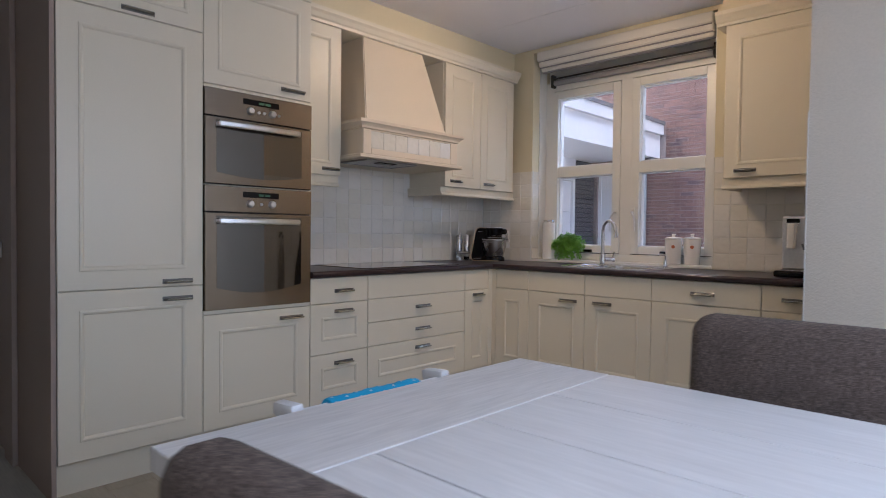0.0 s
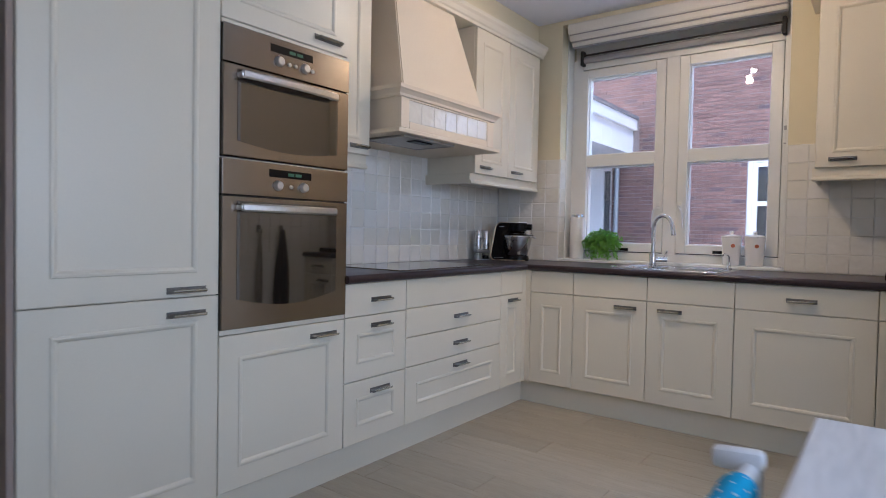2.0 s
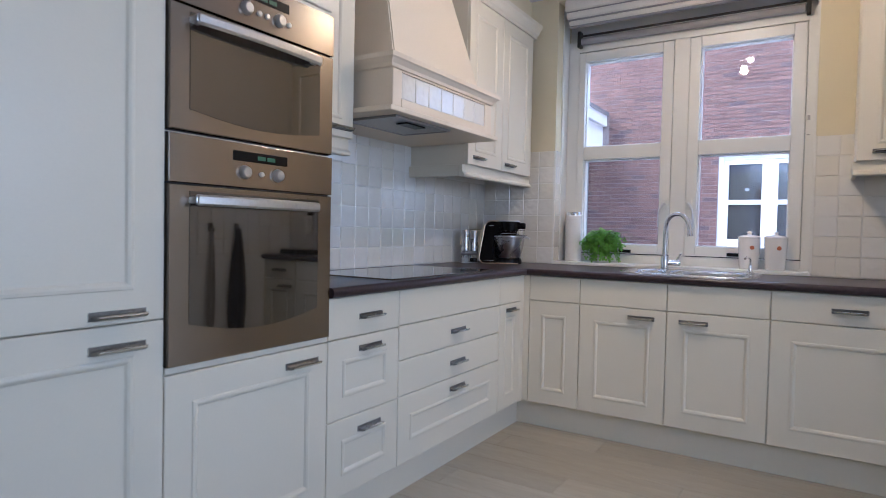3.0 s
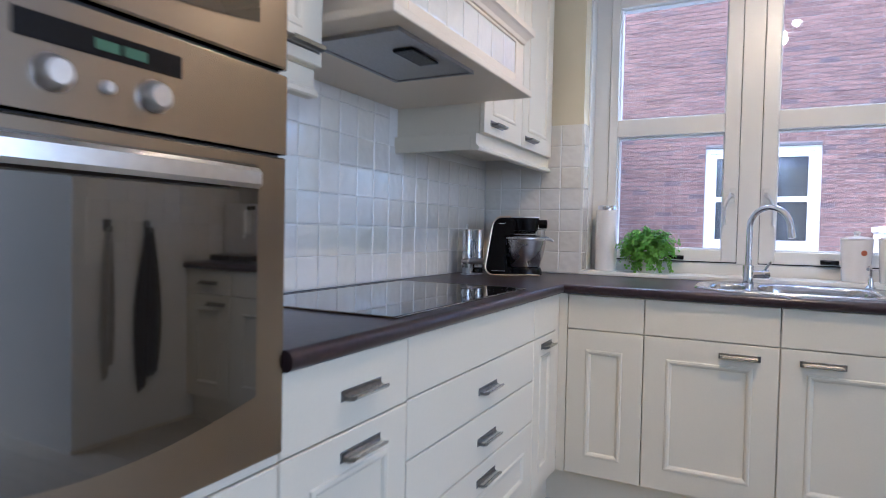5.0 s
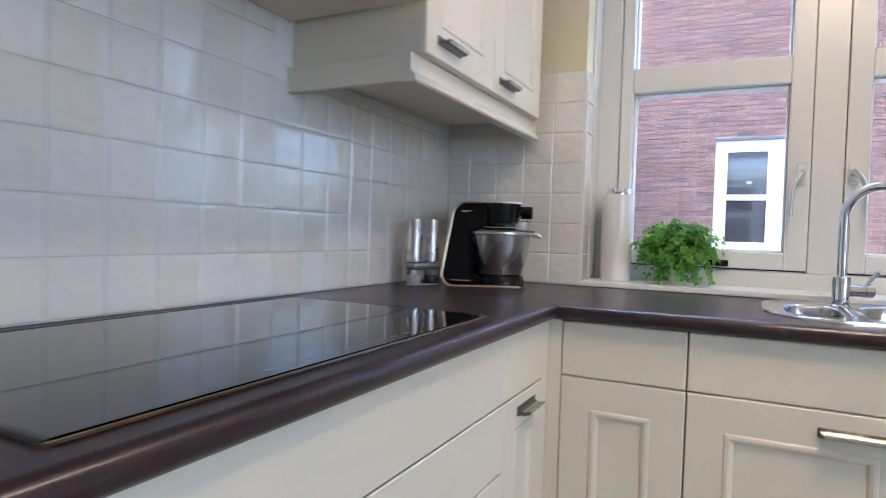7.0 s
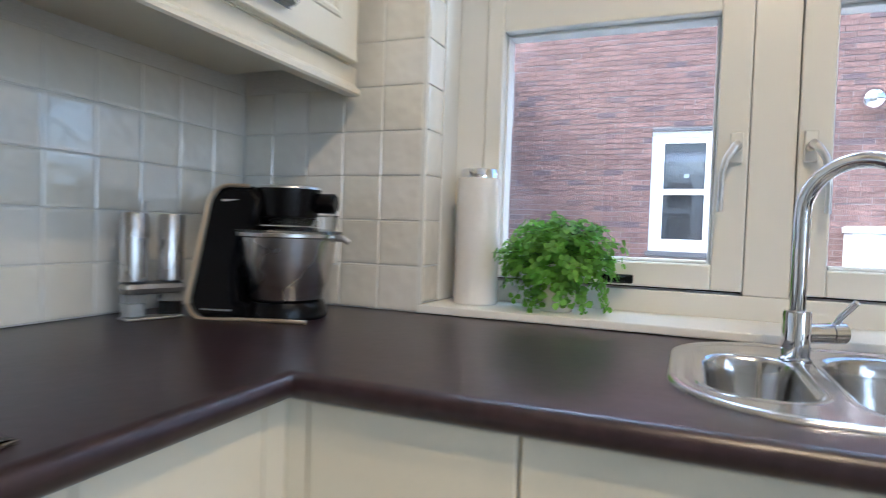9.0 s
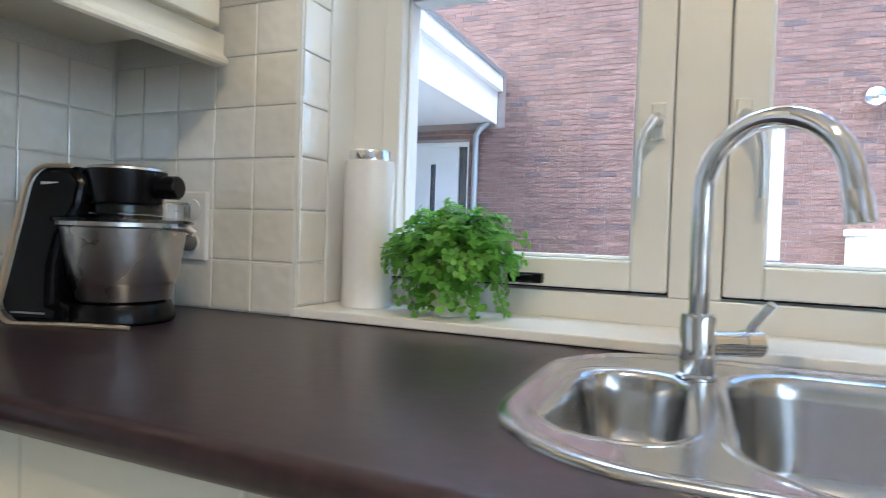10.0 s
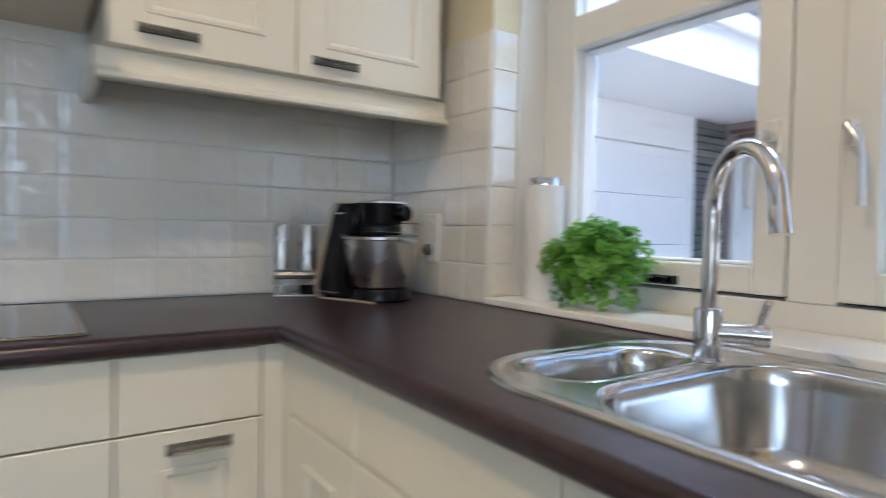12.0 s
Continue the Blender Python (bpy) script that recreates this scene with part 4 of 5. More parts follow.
outline = [(0.0, 0.0)] + arc(-0.086, 0.040, 0.040, 270, 183) + arc(-0.052, 0.226, 0.048, 172, 96) + [(-0.01, 0.273)]
stand = outline + [(0.012, 0.25), (0.006, 0.200), (-0.022, 0.150), (-0.030, 0.10), (-0.024, 0.040), (0.0, 0.032)]
bm = side_profile(stand, 0.062)
for v in bm.verts:   # the foot flares out
    v.co.y *= 1 + 0.55 * max(0.0, 1 - v.co.z / 0.25)
part("stand", placed(bm), BLACK, mix, smooth=True)
part("base", placed(lathe([(0.082, 0.0), (0.086, 0.005), (0.085, 0.022), (0.079, 0.0355)], (0.048, 0, 0), 40)), BLACK, mix, "glossy black foot ring", smooth=True)
part("arm", placed(boxes((-0.03, 0.06, -0.050, 0.050, 0.212, 0.268), bev=0.014)), BLACK, mix, smooth=True)
part("drive_head", placed(lathe([(0.055, 0.2105), (0.060, 0.213), (0.066, 0.262), (0.0665, 0.272), (0.061, 0.277)], (0.050, 0, 0), 36)), BLACK, mix, "round glossy black drive head", smooth=True)
part("head_ring", placed(lathe([(0.0672, 0.2712), (0.0662, 0.2755), (0.0612, 0.2776)], (0.050, 0, 0), 36)), ALU, mix, "thin chrome ring", smooth=True)
part("front_port", placed(tube([(0.115, 0, 0.243), (0.150, 0, 0.243), (0.154, 0, 0.243)], [0.021, 0.021, 0.017], 20)), BLACK, mix, smooth=True)
part("edge_strip", placed(tube([(x, -0.0625 * (1 + 0.55 * max(0.0, 1 - z / 0.25)), z) for x, z in [(0.13, 0.004), (0.06, 0.004), (0.0, 0.003)] + outline[1:]], 0.0042, 8)), GOLD, mix, "pale gold edge strip", smooth=True)
part("hub", placed(lathe([(0.036, 0.1945), (0.040, 0.204), (0.040, 0.210)], (0.045, 0, 0), 24)), BLACK, mix, smooth=True)
bowl = part("bowl", placed(lathe([(0.066, 0.036), (0.076, 0.041), (0.0825, 0.068), (0.0845, 0.071), (0.086, 0.074), (0.096, 0.120), (0.103, 0.168), (0.108, 0.171), (0.108, 0.178), (0.102, 0.178)], (0.048, 0, 0), 44)), BOWLSTEEL, mix, "brushed steel mixing bowl", smooth=True)
part("lid", placed(lathe([(0.116, 0.1785), (0.115, 0.184), (0.074, 0.190), (0.045, 0.192)], (0.048, 0, 0), 40)), CLEAR, mix, "clear plastic lid", smooth=True)
part("lid_collar", placed(lathe([(0.060, 0.1925), (0.060, 0.2085), (0.058, 0.2098)], (0.050, 0, 0), 36)), CLEAR, mix, "clear plastic collar under the drive head", smooth=True)
part("feed_tube", placed(lathe([(0.024, 0.188), (0.025, 0.216), (0.028, 0.218), (0.024, 0.219)], (0.118, 0.045, 0), 24)), CLEAR, mix, "clear feed opening", smooth=True)
part("bowl_handle", placed(tube([(0.154, 0.0, 0.172), (0.172, 0.0, 0.170), (0.184, 0.0, 0.162)], [0.008, 0.007, 0.006], 10)), ALU, bowl)
part("badge", placed(boxes((-0.07, -0.035, -0.0638, -0.0621, 0.240, 0.245))), ALU, mix, "thin silver badge bar")
part("badge", placed(boxes((-0.095, -0.03, -0.0960, -0.0920, 0.018, 0.021))), ALU, mix)

mill = thing("mill_set", (0.11, -0.395, 0.9055), "pair of steel salt and pepper mills in a stand", "pepper mill")
MA, MB = Vector((0.105, -0.428, 0)), Vector((0.128, -0.360, 0))
for c in (MA, MB):
    g = part("grinder", lathe([(0.0245, 0.982), (0.0245, 1.108), (0.022, 1.115), (0.008, 1.117)], c, 24), BOWLSTEEL, mill, "brushed steel upper tube", smooth=True)
    part("container", lathe([(0.021, 0.912), (0.0225, 0.916), (0.0225, 0.950), (0.021, 0.9815)], c, 24), CLEAR, mill, "clear lower container", smooth=True)
    part("fill", lathe([(0.0185, 0.914), (0.0185, 0.938)], c, 16), WHITEPL if c is MA else MATBLACK, mill)
ab = (MB - MA).normalized()
mid = (MA + MB) / 2
part("ring", placed(boxes((-0.060, 0.060, -0.0255, 0.0255, 0.956, 0.980), bev=0.012), Matrix.Translation(mid) @ Matrix.Rotation(math.atan2(ab.y, ab.x), 4, 'Z')), GREYMETAL, mill, "steel holder band")
part("base", placed(boxes((-0.056, 0.056, -0.022, 0.022, 0.9058, 0.911), bev=0.002), Matrix.Translation(mid) @ Matrix.Rotation(math.atan2(ab.y, ab.x), 4, 'Z')), ALU, mill)
back = Vector((-0.038, 0.012, 0))
part("post", tube([tuple(mid + back + Vector((0, 0, 0.9057))), tuple(mid + back + Vector((0, 0, 1.125))), tuple(mid + back + Vector((0.004, 0, 1.14)))], 0.0045, 10), ALU, mill, smooth=True)

sock = thing("wall_socket", (0.26, -0.012, 1.05), "double cream wall socket with a plug on the tiles", "socket")
part("plate", boxes((0.230, 0.304, -0.020, -0.0085, 1.008, 1.156), bev=0.004), WHITEPL, sock)
for z in (1.046, 1.118):
    part("outlet", lathe([(0.0215, -0.0202), (0.021, -0.0225), (0.012, -0.0228)], (0.267, 0, z), 24, axis='Y'), WHITEPL, sock, "round pale outlet", smooth=True)
part("plug", lathe([(0.0175, -0.0229), (0.0170, -0.036), (0.012, -0.044), (0.006, -0.048)], (0.267, 0, 1.046), 20, axis='Y'), GREYWOOD, sock, "dark grey plug", smooth=True)

cof = thing("coffee_machine", (2.62, -0.22, 0.9055), "pale grey coffee machine on a black drip base", "coffee machine")
part("base", boxes((2.470, 2.775, -0.46, -0.07, 0.9058, 0.940), bev=0.010), BLACK, cof, "black drip tray base")
body = part("body", boxes((2.487, 2.765, -0.365, -0.075, 0.9405, 1.244), bev=0.012), ALU, cof, "silver grey housing")
part("spout", boxes((2.525, 2.560, -0.42, -0.3655, 1.06, 1.20), bev=0.008), WHITEPL, cof, "coffee outlet")
part("display", boxes((2.51, 2.575, -0.3675, -0.3652, 1.205, 1.228)), BLACK, body, "small black display")
for z in (1.09, 1.045):
    part("button", lathe([(0.011, -0.3655), (0.010, -0.373)], (2.60, 0, z), 16, axis='Y'), WHITEPL, body, smooth=True)
part("tray_grid", boxes((2.49, 2.755, -0.455, -0.372, 0.9405, 0.9445), bev=0.002), BOWLSTEEL, cof)


def hook(y, cloth, label, bottom, wide):
    h = thing("towel_hook", (EAST - 0.008, y, 1.05), "small dark metal hook screwed to the tiles", "hook", "towel hooks")
    part("plate", boxes((EAST - 0.017, EAST - 0.0085, y - 0.018, y + 0.018, 1.07, 1.13), bev=0.003), PEWTER, h)
    part("prong", tube([(EAST - 0.014, y, 1.08), (EAST - 0.045, y, 1.072), (EAST - 0.05, y, 1.095)], 0.006, 10), PEWTER, h, smooth=True)
    t = thing("tea_towel", (EAST - 0.04, y, bottom), label, "towel", "hanging towels")
    bm = bmesh.new()
    rows = []
    for i in range(15):
        f = i / 14
        z = 1.092 - (1.092 - bottom) * f
        half = 0.010 + wide * math.sin(math.pi * min(0.78, 0.12 + 0.62 * f)) ** 1.6
        r = []
        for k in range(13):
            s = -1 + 2 * k / 12
            r.append(bm.verts.new((EAST - 0.034 + 0.012 * math.sin(s * 7 + f * 2) * min(1, 2 * f), y + s * half, z + (0.05 * s - 0.03 * abs(s)) * f ** 2)))
        rows.append(r)
    for a, b in zip(rows, rows[1:]):
        for k in range(12):
            bm.faces.new((a[k], a[k + 1], b[k + 1], b[k]))
    bmesh.ops.solidify(bm, geom=bm.faces[:], thickness=0.004)
    part("cloth", bm, cloth, t, smooth=True)


hook(-1.08, LIGHTCLOTH, "pale tea towel hanging limp from a hook", 0.40, 0.028)
hook(-0.86, DARKCLOTH, "dark tea towel hanging limp from a hook", 0.30, 0.075)

tub = thing("small_potted_plant", (0.215, -2.030, 0.9055), "small succulent in a white printed tub on the worktop", "plant")
TBX, TBY = 0.215, -2.030
cup = part("tub", lathe([(0.040, 0.9058), (0.044, 0.910), (0.053, 0.966), (0.056, 0.968), (0.056, 0.976), (0.051, 0.976), (0.050, 0.962)], (TBX, TBY, 0), 28), WHITEPL, tub, "white tub with grey print", smooth=True)
bm = bmesh.new()
for row, (z0, z1) in enumerate(((0.922, 0.930), (0.938, 0.944), (0.950, 0.955))):
    for k in range(9):
        a = 2 * math.pi * (k + 0.3 * row) / 9
        r = 0.0445 + (z0 - 0.910) * 0.16 + 0.0012
        box(-0.011, 0.011, -0.0006, 0.0006, z0, z1, bm=bm)
        bmesh.ops.transform(bm, matrix=pose(TBX + r * math.cos(a), TBY + r * math.sin(a), 0, 0, 0, math.degrees(a) + 90), verts=bm.verts[-8:])
tagged(part("print", bm, GREYSCREEN, cup, "grey printed bars"), kind="stuff")
part("soil", lathe([(0.0485, 0.958), (0.048, 0.962)], (TBX, TBY, 0), 20), SOIL, tub)
rnd = random.Random(15)
for k in range(16):
    az, lean = 2.4 * k, 0.25 + 0.055 * k
    ln_ = 0.032 + 0.0012 * k
    d = Vector((math.cos(az) * math.sin(lean), math.sin(az) * math.sin(lean), math.cos(lean)))
    f = Vector((TBX, TBY, 0.9622))
    part("leaf", tube([f, f + d * ln_ * 0.4, f + d * ln_ * 0.8, f + d * ln_], [0.004, 0.0075, 0.006, 0.001], 8), LEAF if k % 4 else ORANGE, tub, smooth=True)

# ---- ceiling spots ----
spot = thing("ceiling_spot", (1.46, -1.24, CEILING - 0.02), "ceiling light bar with two lit warm spots", "ceiling light")
part("bar", boxes((1.435, 1.485, -1.42, -1.06, CEILING - 0.022, CEILING - 0.001), bev=0.006), ALU, spot)
for x, y in ((1.50, -1.14), (1.43, -1.37)):
    part("arm", tube([(1.46, y, CEILING - 0.02), (1.46 + 0.3 * (x - 1.46), y, CEILING - 0.06), (x, y, CEILING - 0.10)], 0.006, 8), ALU, spot)
    part("shade", lathe([(0.018, 2.575), (0.030, 2.560), (0.034, 2.545), (0.032, 2.545), (0.026, 2.558), (0.012, 2.570)], (x, y, 0), 24), ALU, spot, "small satin spot cup", smooth=True)
    bm = bmesh.new()
    bmesh.ops.create_icosphere(bm, subdivisions=3, radius=0.026, matrix=Matrix.Translation((x, y, 2.535)))
    part("bulb", bm, BULB, spot, "lit warm bulb", smooth=True)

# ---- dining table and chairs ----
TZ = 0.760
table = thing("dining_table", (3.35, -3.20, 0), "whitewashed wooden dining table with plank top", "table")
TX0, TX1, TY0, TY1 = 2.385, 4.30, -3.735, -2.690
for a, b in ((TX0, 2.672), (TX1 - 0.285, TX1)):
    part("end_board", boxes((a, b, TY0, TY1, TZ - 0.042, TZ), bev=0.003), TABLE_ACROSS, table)
for k in range(4):
    w = (TY1 - TY0) / 4
    part("plank", boxes((2.674, TX1 - 0.287, TY0 + k * w + (0.0022 if k else 0) - (0.013 if k else 0), TY0 + (k + 1) * w - (0.0022 + 0.013 if k < 3 else 0), TZ - 0.040, TZ - 0.0005), bev=0.0015), TABLE, table)
part("batten", boxes((2.676, TX1 - 0.289, TY0 + 0.15, TY1 - 0.15, TZ - 0.052, TZ - 0.0405)), GREYWOOD, table, "dark batten under the planks")
part("apron", boxes((TX0 + 0.12, TX1 - 0.12, TY0 + 0.10, TY0 + 0.125, TZ - 0.13, TZ - 0.0425), (TX0 + 0.12, TX1 - 0.12, TY1 - 0.125, TY1 - 0.10, TZ - 0.13, TZ - 0.0425), (TX0 + 0.12, TX0 + 0.145, TY0 + 0.125, TY1 - 0.125, TZ - 0.13, TZ - 0.0425)), TABLE, table)
for x in (TX0 + 0.10, TX1 - 0.19):
    for y in (TY0 + 0.08, TY1 - 0.17):
        part("leg", boxes((x, x + 0.09, y, y + 0.09, 0, TZ - 0.043), bev=0.006), TABLE, table)


def dining_chair():
    """A fully upholstered chair that looks along +y, at the origin."""
    c = thing("dining_chair", (0, 0, 0), "grey-brown woven upholstered dining chair at the table", "chair", "chairs round the table")
    bm = bmesh.new()
    prev = None
    for y, d in ((-0.268, 0.034), (-0.263, 0.018), (-0.253, 0.006), (-0.240, 0.0), (-0.210, 0.0), (-0.197, 0.006), (-0.187, 0.018), (-0.182, 0.034)):
        cur = [bm.verts.new((x, y, z)) for x, z in shrink(-0.27, 0.27, 0.36, 0.925, (0.025, 0.025, 0.055, 0.055), d)]
        if prev:
            skin(bm, prev, cur)
        else:
            bm.faces.new(cur)
        prev = cur
    bm.faces.new(prev[::-1])
    bmesh.ops.recalc_face_normals(bm, faces=bm.faces)
    for v in bm.verts:
        v.co.y -= 0.10 * max(0, v.co.z - 0.45)
    part("backrest", bm, FABRIC, c, smooth=True)
    bm = bmesh.new()
    box(-0.27, 0.27, -0.186, 0.25, 0.36, 0.49, 0.03, bm, 4)
    part("seat", bm, FABRIC, c, smooth=True)
    for x in (-0.235, 0.235):
        for y in (-0.2, 0.21):
            part("leg", boxes((x - 0.02, x + 0.02, y - 0.02, y + 0.02, 0.0, 0.362), bev=0.003), GREYWOOD, c, "dark wooden leg")
    return c


ch = dining_chair()
ch.matrix_basis = pose(3.10, -2.80, 0, 0, 0, 180)
copy_thing(ch, pose(3.098, -3.588, 0, 0, 0, 2))

kid = thing("childs_chair", (2.45, -3.20, 0), "white wooden child's chair with blue-wrapped rail at the table", "child chair")
KX = 2.318
part("top_rail", tube([(KX, -3.40, 0.722), (KX, -2.975, 0.722)], 0.017, 14), WHITE, kid, smooth=True)
bm = tube([(KX, -3.325 + 0.0172 * k, 0.722 + 0.001 * math.sin(k)) for k in range(17)], [0.026 + (0.0018 if k % 2 else 0) for k in range(17)], 16)
wrap = part("rail_wrap", bm, BLUE, kid, "bright blue dotted cloth sleeve", smooth=True)
bm = bmesh.new()
rnd = random.Random(3)
for k in range(8):
    for j in range(8):
        a = 2 * math.pi * (j + 0.5 * (k % 2)) / 8
        y = -3.315 + 0.0355 * k
        bmesh.ops.create_icosphere(bm, subdivisions=1, radius=0.0032, matrix=Matrix.Translation((KX + 0.0265 * math.cos(a), y, 0.722 + 0.0265 * math.sin(a))))
tagged(part("dots", bm, WHITE, wrap, "small white dots"), kind="stuff")
for y in (-3.415, -2.958):
    part("post", boxes((KX - 0.020, KX + 0.018, y - 0.014, y + 0.014, 0.0, 0.7215), bev=0.006), WHITE, kid)
    bm = boxes((KX - 0.058, KX + 0.021, y - 0.017, y + 0.017, 0.7220, 0.756), bev=0.009)
    bmesh.ops.rotate(bm, verts=bm.verts, cent=(KX, y, 0.735), matrix=Matrix.Rotation(radians(-4), 3, 'Y'))
    part("cap", bm, WHITE, kid, "rounded white end cap", smooth=True)
    part("leg", boxes((KX + 0.33, KX + 0.365, y - 0.014, y + 0.014, 0.0, 0.42), bev=0.004), WHITE, kid)
part("seat", boxes((KX + 0.019, KX + 0.37, -3.43, -2.944, 0.4205, 0.445), bev=0.006), WHITE, kid)
part("lower_rail", boxes((KX - 0.012, KX + 0.012, -3.400, -2.973, 0.55, 0.60), bev=0.004), WHITE, kid)

# ---- outside ----
NY = 6.25
solid("ground", boxes((-80, 80, 0.33, 120, -0.22, -0.12), (-80, LIVING - 0.31, -80, 0.33, -0.22, -0.12), (BAY + 0.31, 80, -80, 0.33, -0.22, -0.12), (LIVING - 0.31, BAY + 0.31, -80, SOUTH - 0.31, -0.22, -0.12)), PAVING, "grey paved ground round the house", "paving", "structure")
nb = thing("neighbour_house", (0.8, NY + 0.2, -0.12), "red brick neighbouring house across the alley", "house")
NW = (0.665, 2.06, 0.93, 2.34)
DW = (-2.36, -1.50, -0.12, 2.30)
nwall = part("wall", boxes((-8, DW[0], NY, NY + 0.3, -0.12, 6.4), (DW[0], DW[1], NY, NY + 0.3, DW[3], 6.4), (DW[1], NW[0], NY, NY + 0.3, -0.12, 6.4), (NW[0], NW[1], NY, NY + 0.3, -0.12, NW[2]), (NW[0], NW[1], NY, NY + 0.3, NW[3], 6.4), (NW[1], 4.25, NY, NY + 0.3, -0.12, 6.4)), MORTAR, nb, "red brickwork")
part("roof", boxes((-8.2, 4.5, NY - 0.35, NY + 4, 6.401, 6.6)), GREYWOOD, nb)
# back and floor sheet only; the room's dimness is in their colour
part("room_behind", boxes((NW[0] - 0.3, NW[1] + 0.3, NY + 1.6, NY + 1.7, 0.0, 2.6), (NW[0] - 0.3, NW[1] + 0.3, NY + 0.31, NY + 1.6, 0.0, 0.05)), UNLIT, nb, "near-black sheets coloured as the unlit room behind the window")
w2 = part("window", boxes((NW[0], NW[0] + 0.075, NY + 0.03, NY + 0.11, NW[2], NW[3]), (NW[1] - 0.075, NW[1], NY + 0.03, NY + 0.11, NW[2], NW[3]), (NW[0] + 0.075, NW[1] - 0.075, NY + 0.03, NY + 0.11, NW[3] - 0.075, NW[3]), (NW[0] + 0.075, NW[1] - 0.075, NY + 0.03, NY + 0.11, NW[2], NW[2] + 0.075), (1.325, 1.400, NY + 0.028, NY + 0.11, NW[2] + 0.075, NW[3] - 0.075), bev=0.004), WHITEOUT, nb, "white neighbour window with glazing bars")
for a, b in ((NW[0] + 0.077, 1.323), (1.402, NW[1] - 0.077)):
    z0, z1 = NW[2] + 0.077, NW[3] - 0.077
    zm = 1.63
    part("sash", boxes((a, a + 0.066, NY + 0.035, NY + 0.10, z0, z1), (b - 0.066, b, NY + 0.035, NY + 0.10, z0, z1), (a + 0.066, b - 0.066, NY + 0.035, NY + 0.10, z0, z0 + 0.066), (a + 0.066, b - 0.066, NY + 0.035, NY + 0.10, z1 - 0.066, z1), (a + 0.066, b - 0.066, NY + 0.035, NY + 0.10, zm - 0.035, zm + 0.035), bev=0.004), WHITEOUT, w2)
    for lo, hi in ((z0 + 0.066, zm - 0.035), (zm + 0.035, z1 - 0.066)):
        part("pane", boxes((a + 0.066, b - 0.066, NY + 0.070, NY + 0.078, lo, hi)), HOUSEGLASS, w2, "dark reflecting pane")
part("sticker", boxes((1.03, 1.09, NY + 0.0665, NY + 0.0695, 1.80, 1.84)), ZINC, w2, "small pale sticker on the glass")
part("lintel", boxes((NW[0] - 0.004, NW[1] + 0.004, NY - 0.004, NY + 0.028, NW[3] + 0.001, NW[3] + 0.030)), GREYWOOD, w2, "dark steel lintel edge")
part("sill", boxes((NW[0] - 0.03, NW[1] + 0.03, NY - 0.05, NY + 0.029, NW[2] - 0.06, NW[2] - 0.002), bev=0.004), GREYWOOD, w2, "dark stone sill")
dr = part("front_door", boxes((DW[0], DW[0] + 0.06, NY + 0.05, NY + 0.13, DW[2], DW[3]), (DW[0] + 0.06, DW[1], NY + 0.05, NY + 0.13, DW[3] - 0.06, DW[3]), (-1.74, -1.66, NY + 0.05, NY + 0.13, DW[2], DW[3] - 0.06), (DW[1] - 0.04, DW[1], NY + 0.05, NY + 0.13, DW[2], DW[3] - 0.06)), WHITEOUT, nb, "white front door with slit window and side light")
part("leaf", boxes((-2.30, -2.07, NY + 0.07, NY + 0.12, -0.11, 2.24), (-1.99, -1.74, NY + 0.07, NY + 0.12, -0.11, 2.24), (-2.07, -1.99, NY + 0.07, NY + 0.12, -0.11, 0.95), (-2.07, -1.99, NY + 0.07, NY + 0.12, 2.02, 2.24)), WHITEOUT, dr)
part("slit_glass", boxes((-2.07, -1.99, NY + 0.09, NY + 0.10, 0.95, 2.02)), HOUSEGLASS, dr)
part("side_light", boxes((-1.66, -1.54, NY + 0.09, NY + 0.10, -0.11, 2.24)), HOUSEGLASS, dr)
part("downpipe", tube([(-1.24, NY - 0.03, 2.52), (-1.34, NY - 0.06, 2.44), (-1.385, NY - 0.065, 2.36), (-1.39, NY - 0.065, -0.1)], 0.042, 14), ZINC, nb, "grey zinc downpipe", smooth=True)
gl = thing("wall_lamp", (2.80, NY - 0.1, 2.56), "round chrome globe lamp on the brick wall", "outdoor lamp")
bm = bmesh.new()
bmesh.ops.create_uvsphere(bm, u_segments=24, v_segments=14, radius=0.12, matrix=Matrix.Translation((2.80, NY - 0.16, 2.58)))
part("globe", bm, CHROME, gl, smooth=True)
part("bracket", tube([(2.80, NY - 0.01, 2.58), (2.80, NY - 0.06, 2.58)], 0.03, 12), ALU, gl)
bx = thing("wall_cabinet_outside", (3.1, NY - 0.2, -0.12), "white storage box against the brick wall", "storage box")
part("body", boxes((2.635, 3.55, NY - 0.42, NY - 0.012, -0.12, 1.20), bev=0.008), WHITEOUT, bx)
part("lid", boxes((2.615, 3.57, NY - 0.45, NY - 0.011, 1.201, 1.27), bev=0.008), WHITEOUT, bx)

canopy = thing("entrance_canopy", (-1.8, 3.7, 2.5), "flat white canopy roof joining the garage and the neighbouring house", "canopy")
part("soffit", boxes((-6.0, -1.17, 0.9, NY - 0.012, 2.525, 2.56)), WHITEOUT, canopy)
part("fascia", boxes((-1.169, -1.135, 0.9, NY - 0.012, 2.50, 2.905), bev=0.003), WHITEOUT, canopy)
part("fascia_cap", boxes((-1.169, -1.070, 0.9, NY - 0.012, 2.906, 3.085), bev=0.003), WHITEOUT, canopy)
part("edge_trim", boxes((-1.169, -1.045, 0.9, NY - 0.012, 3.086, 3.14), bev=0.004), ZINC, canopy, "grey zinc roof edge")
part("deck", boxes((-6.0, -1.170, 0.9, NY - 0.012, 2.561, 3.06)), ZINC, canopy)

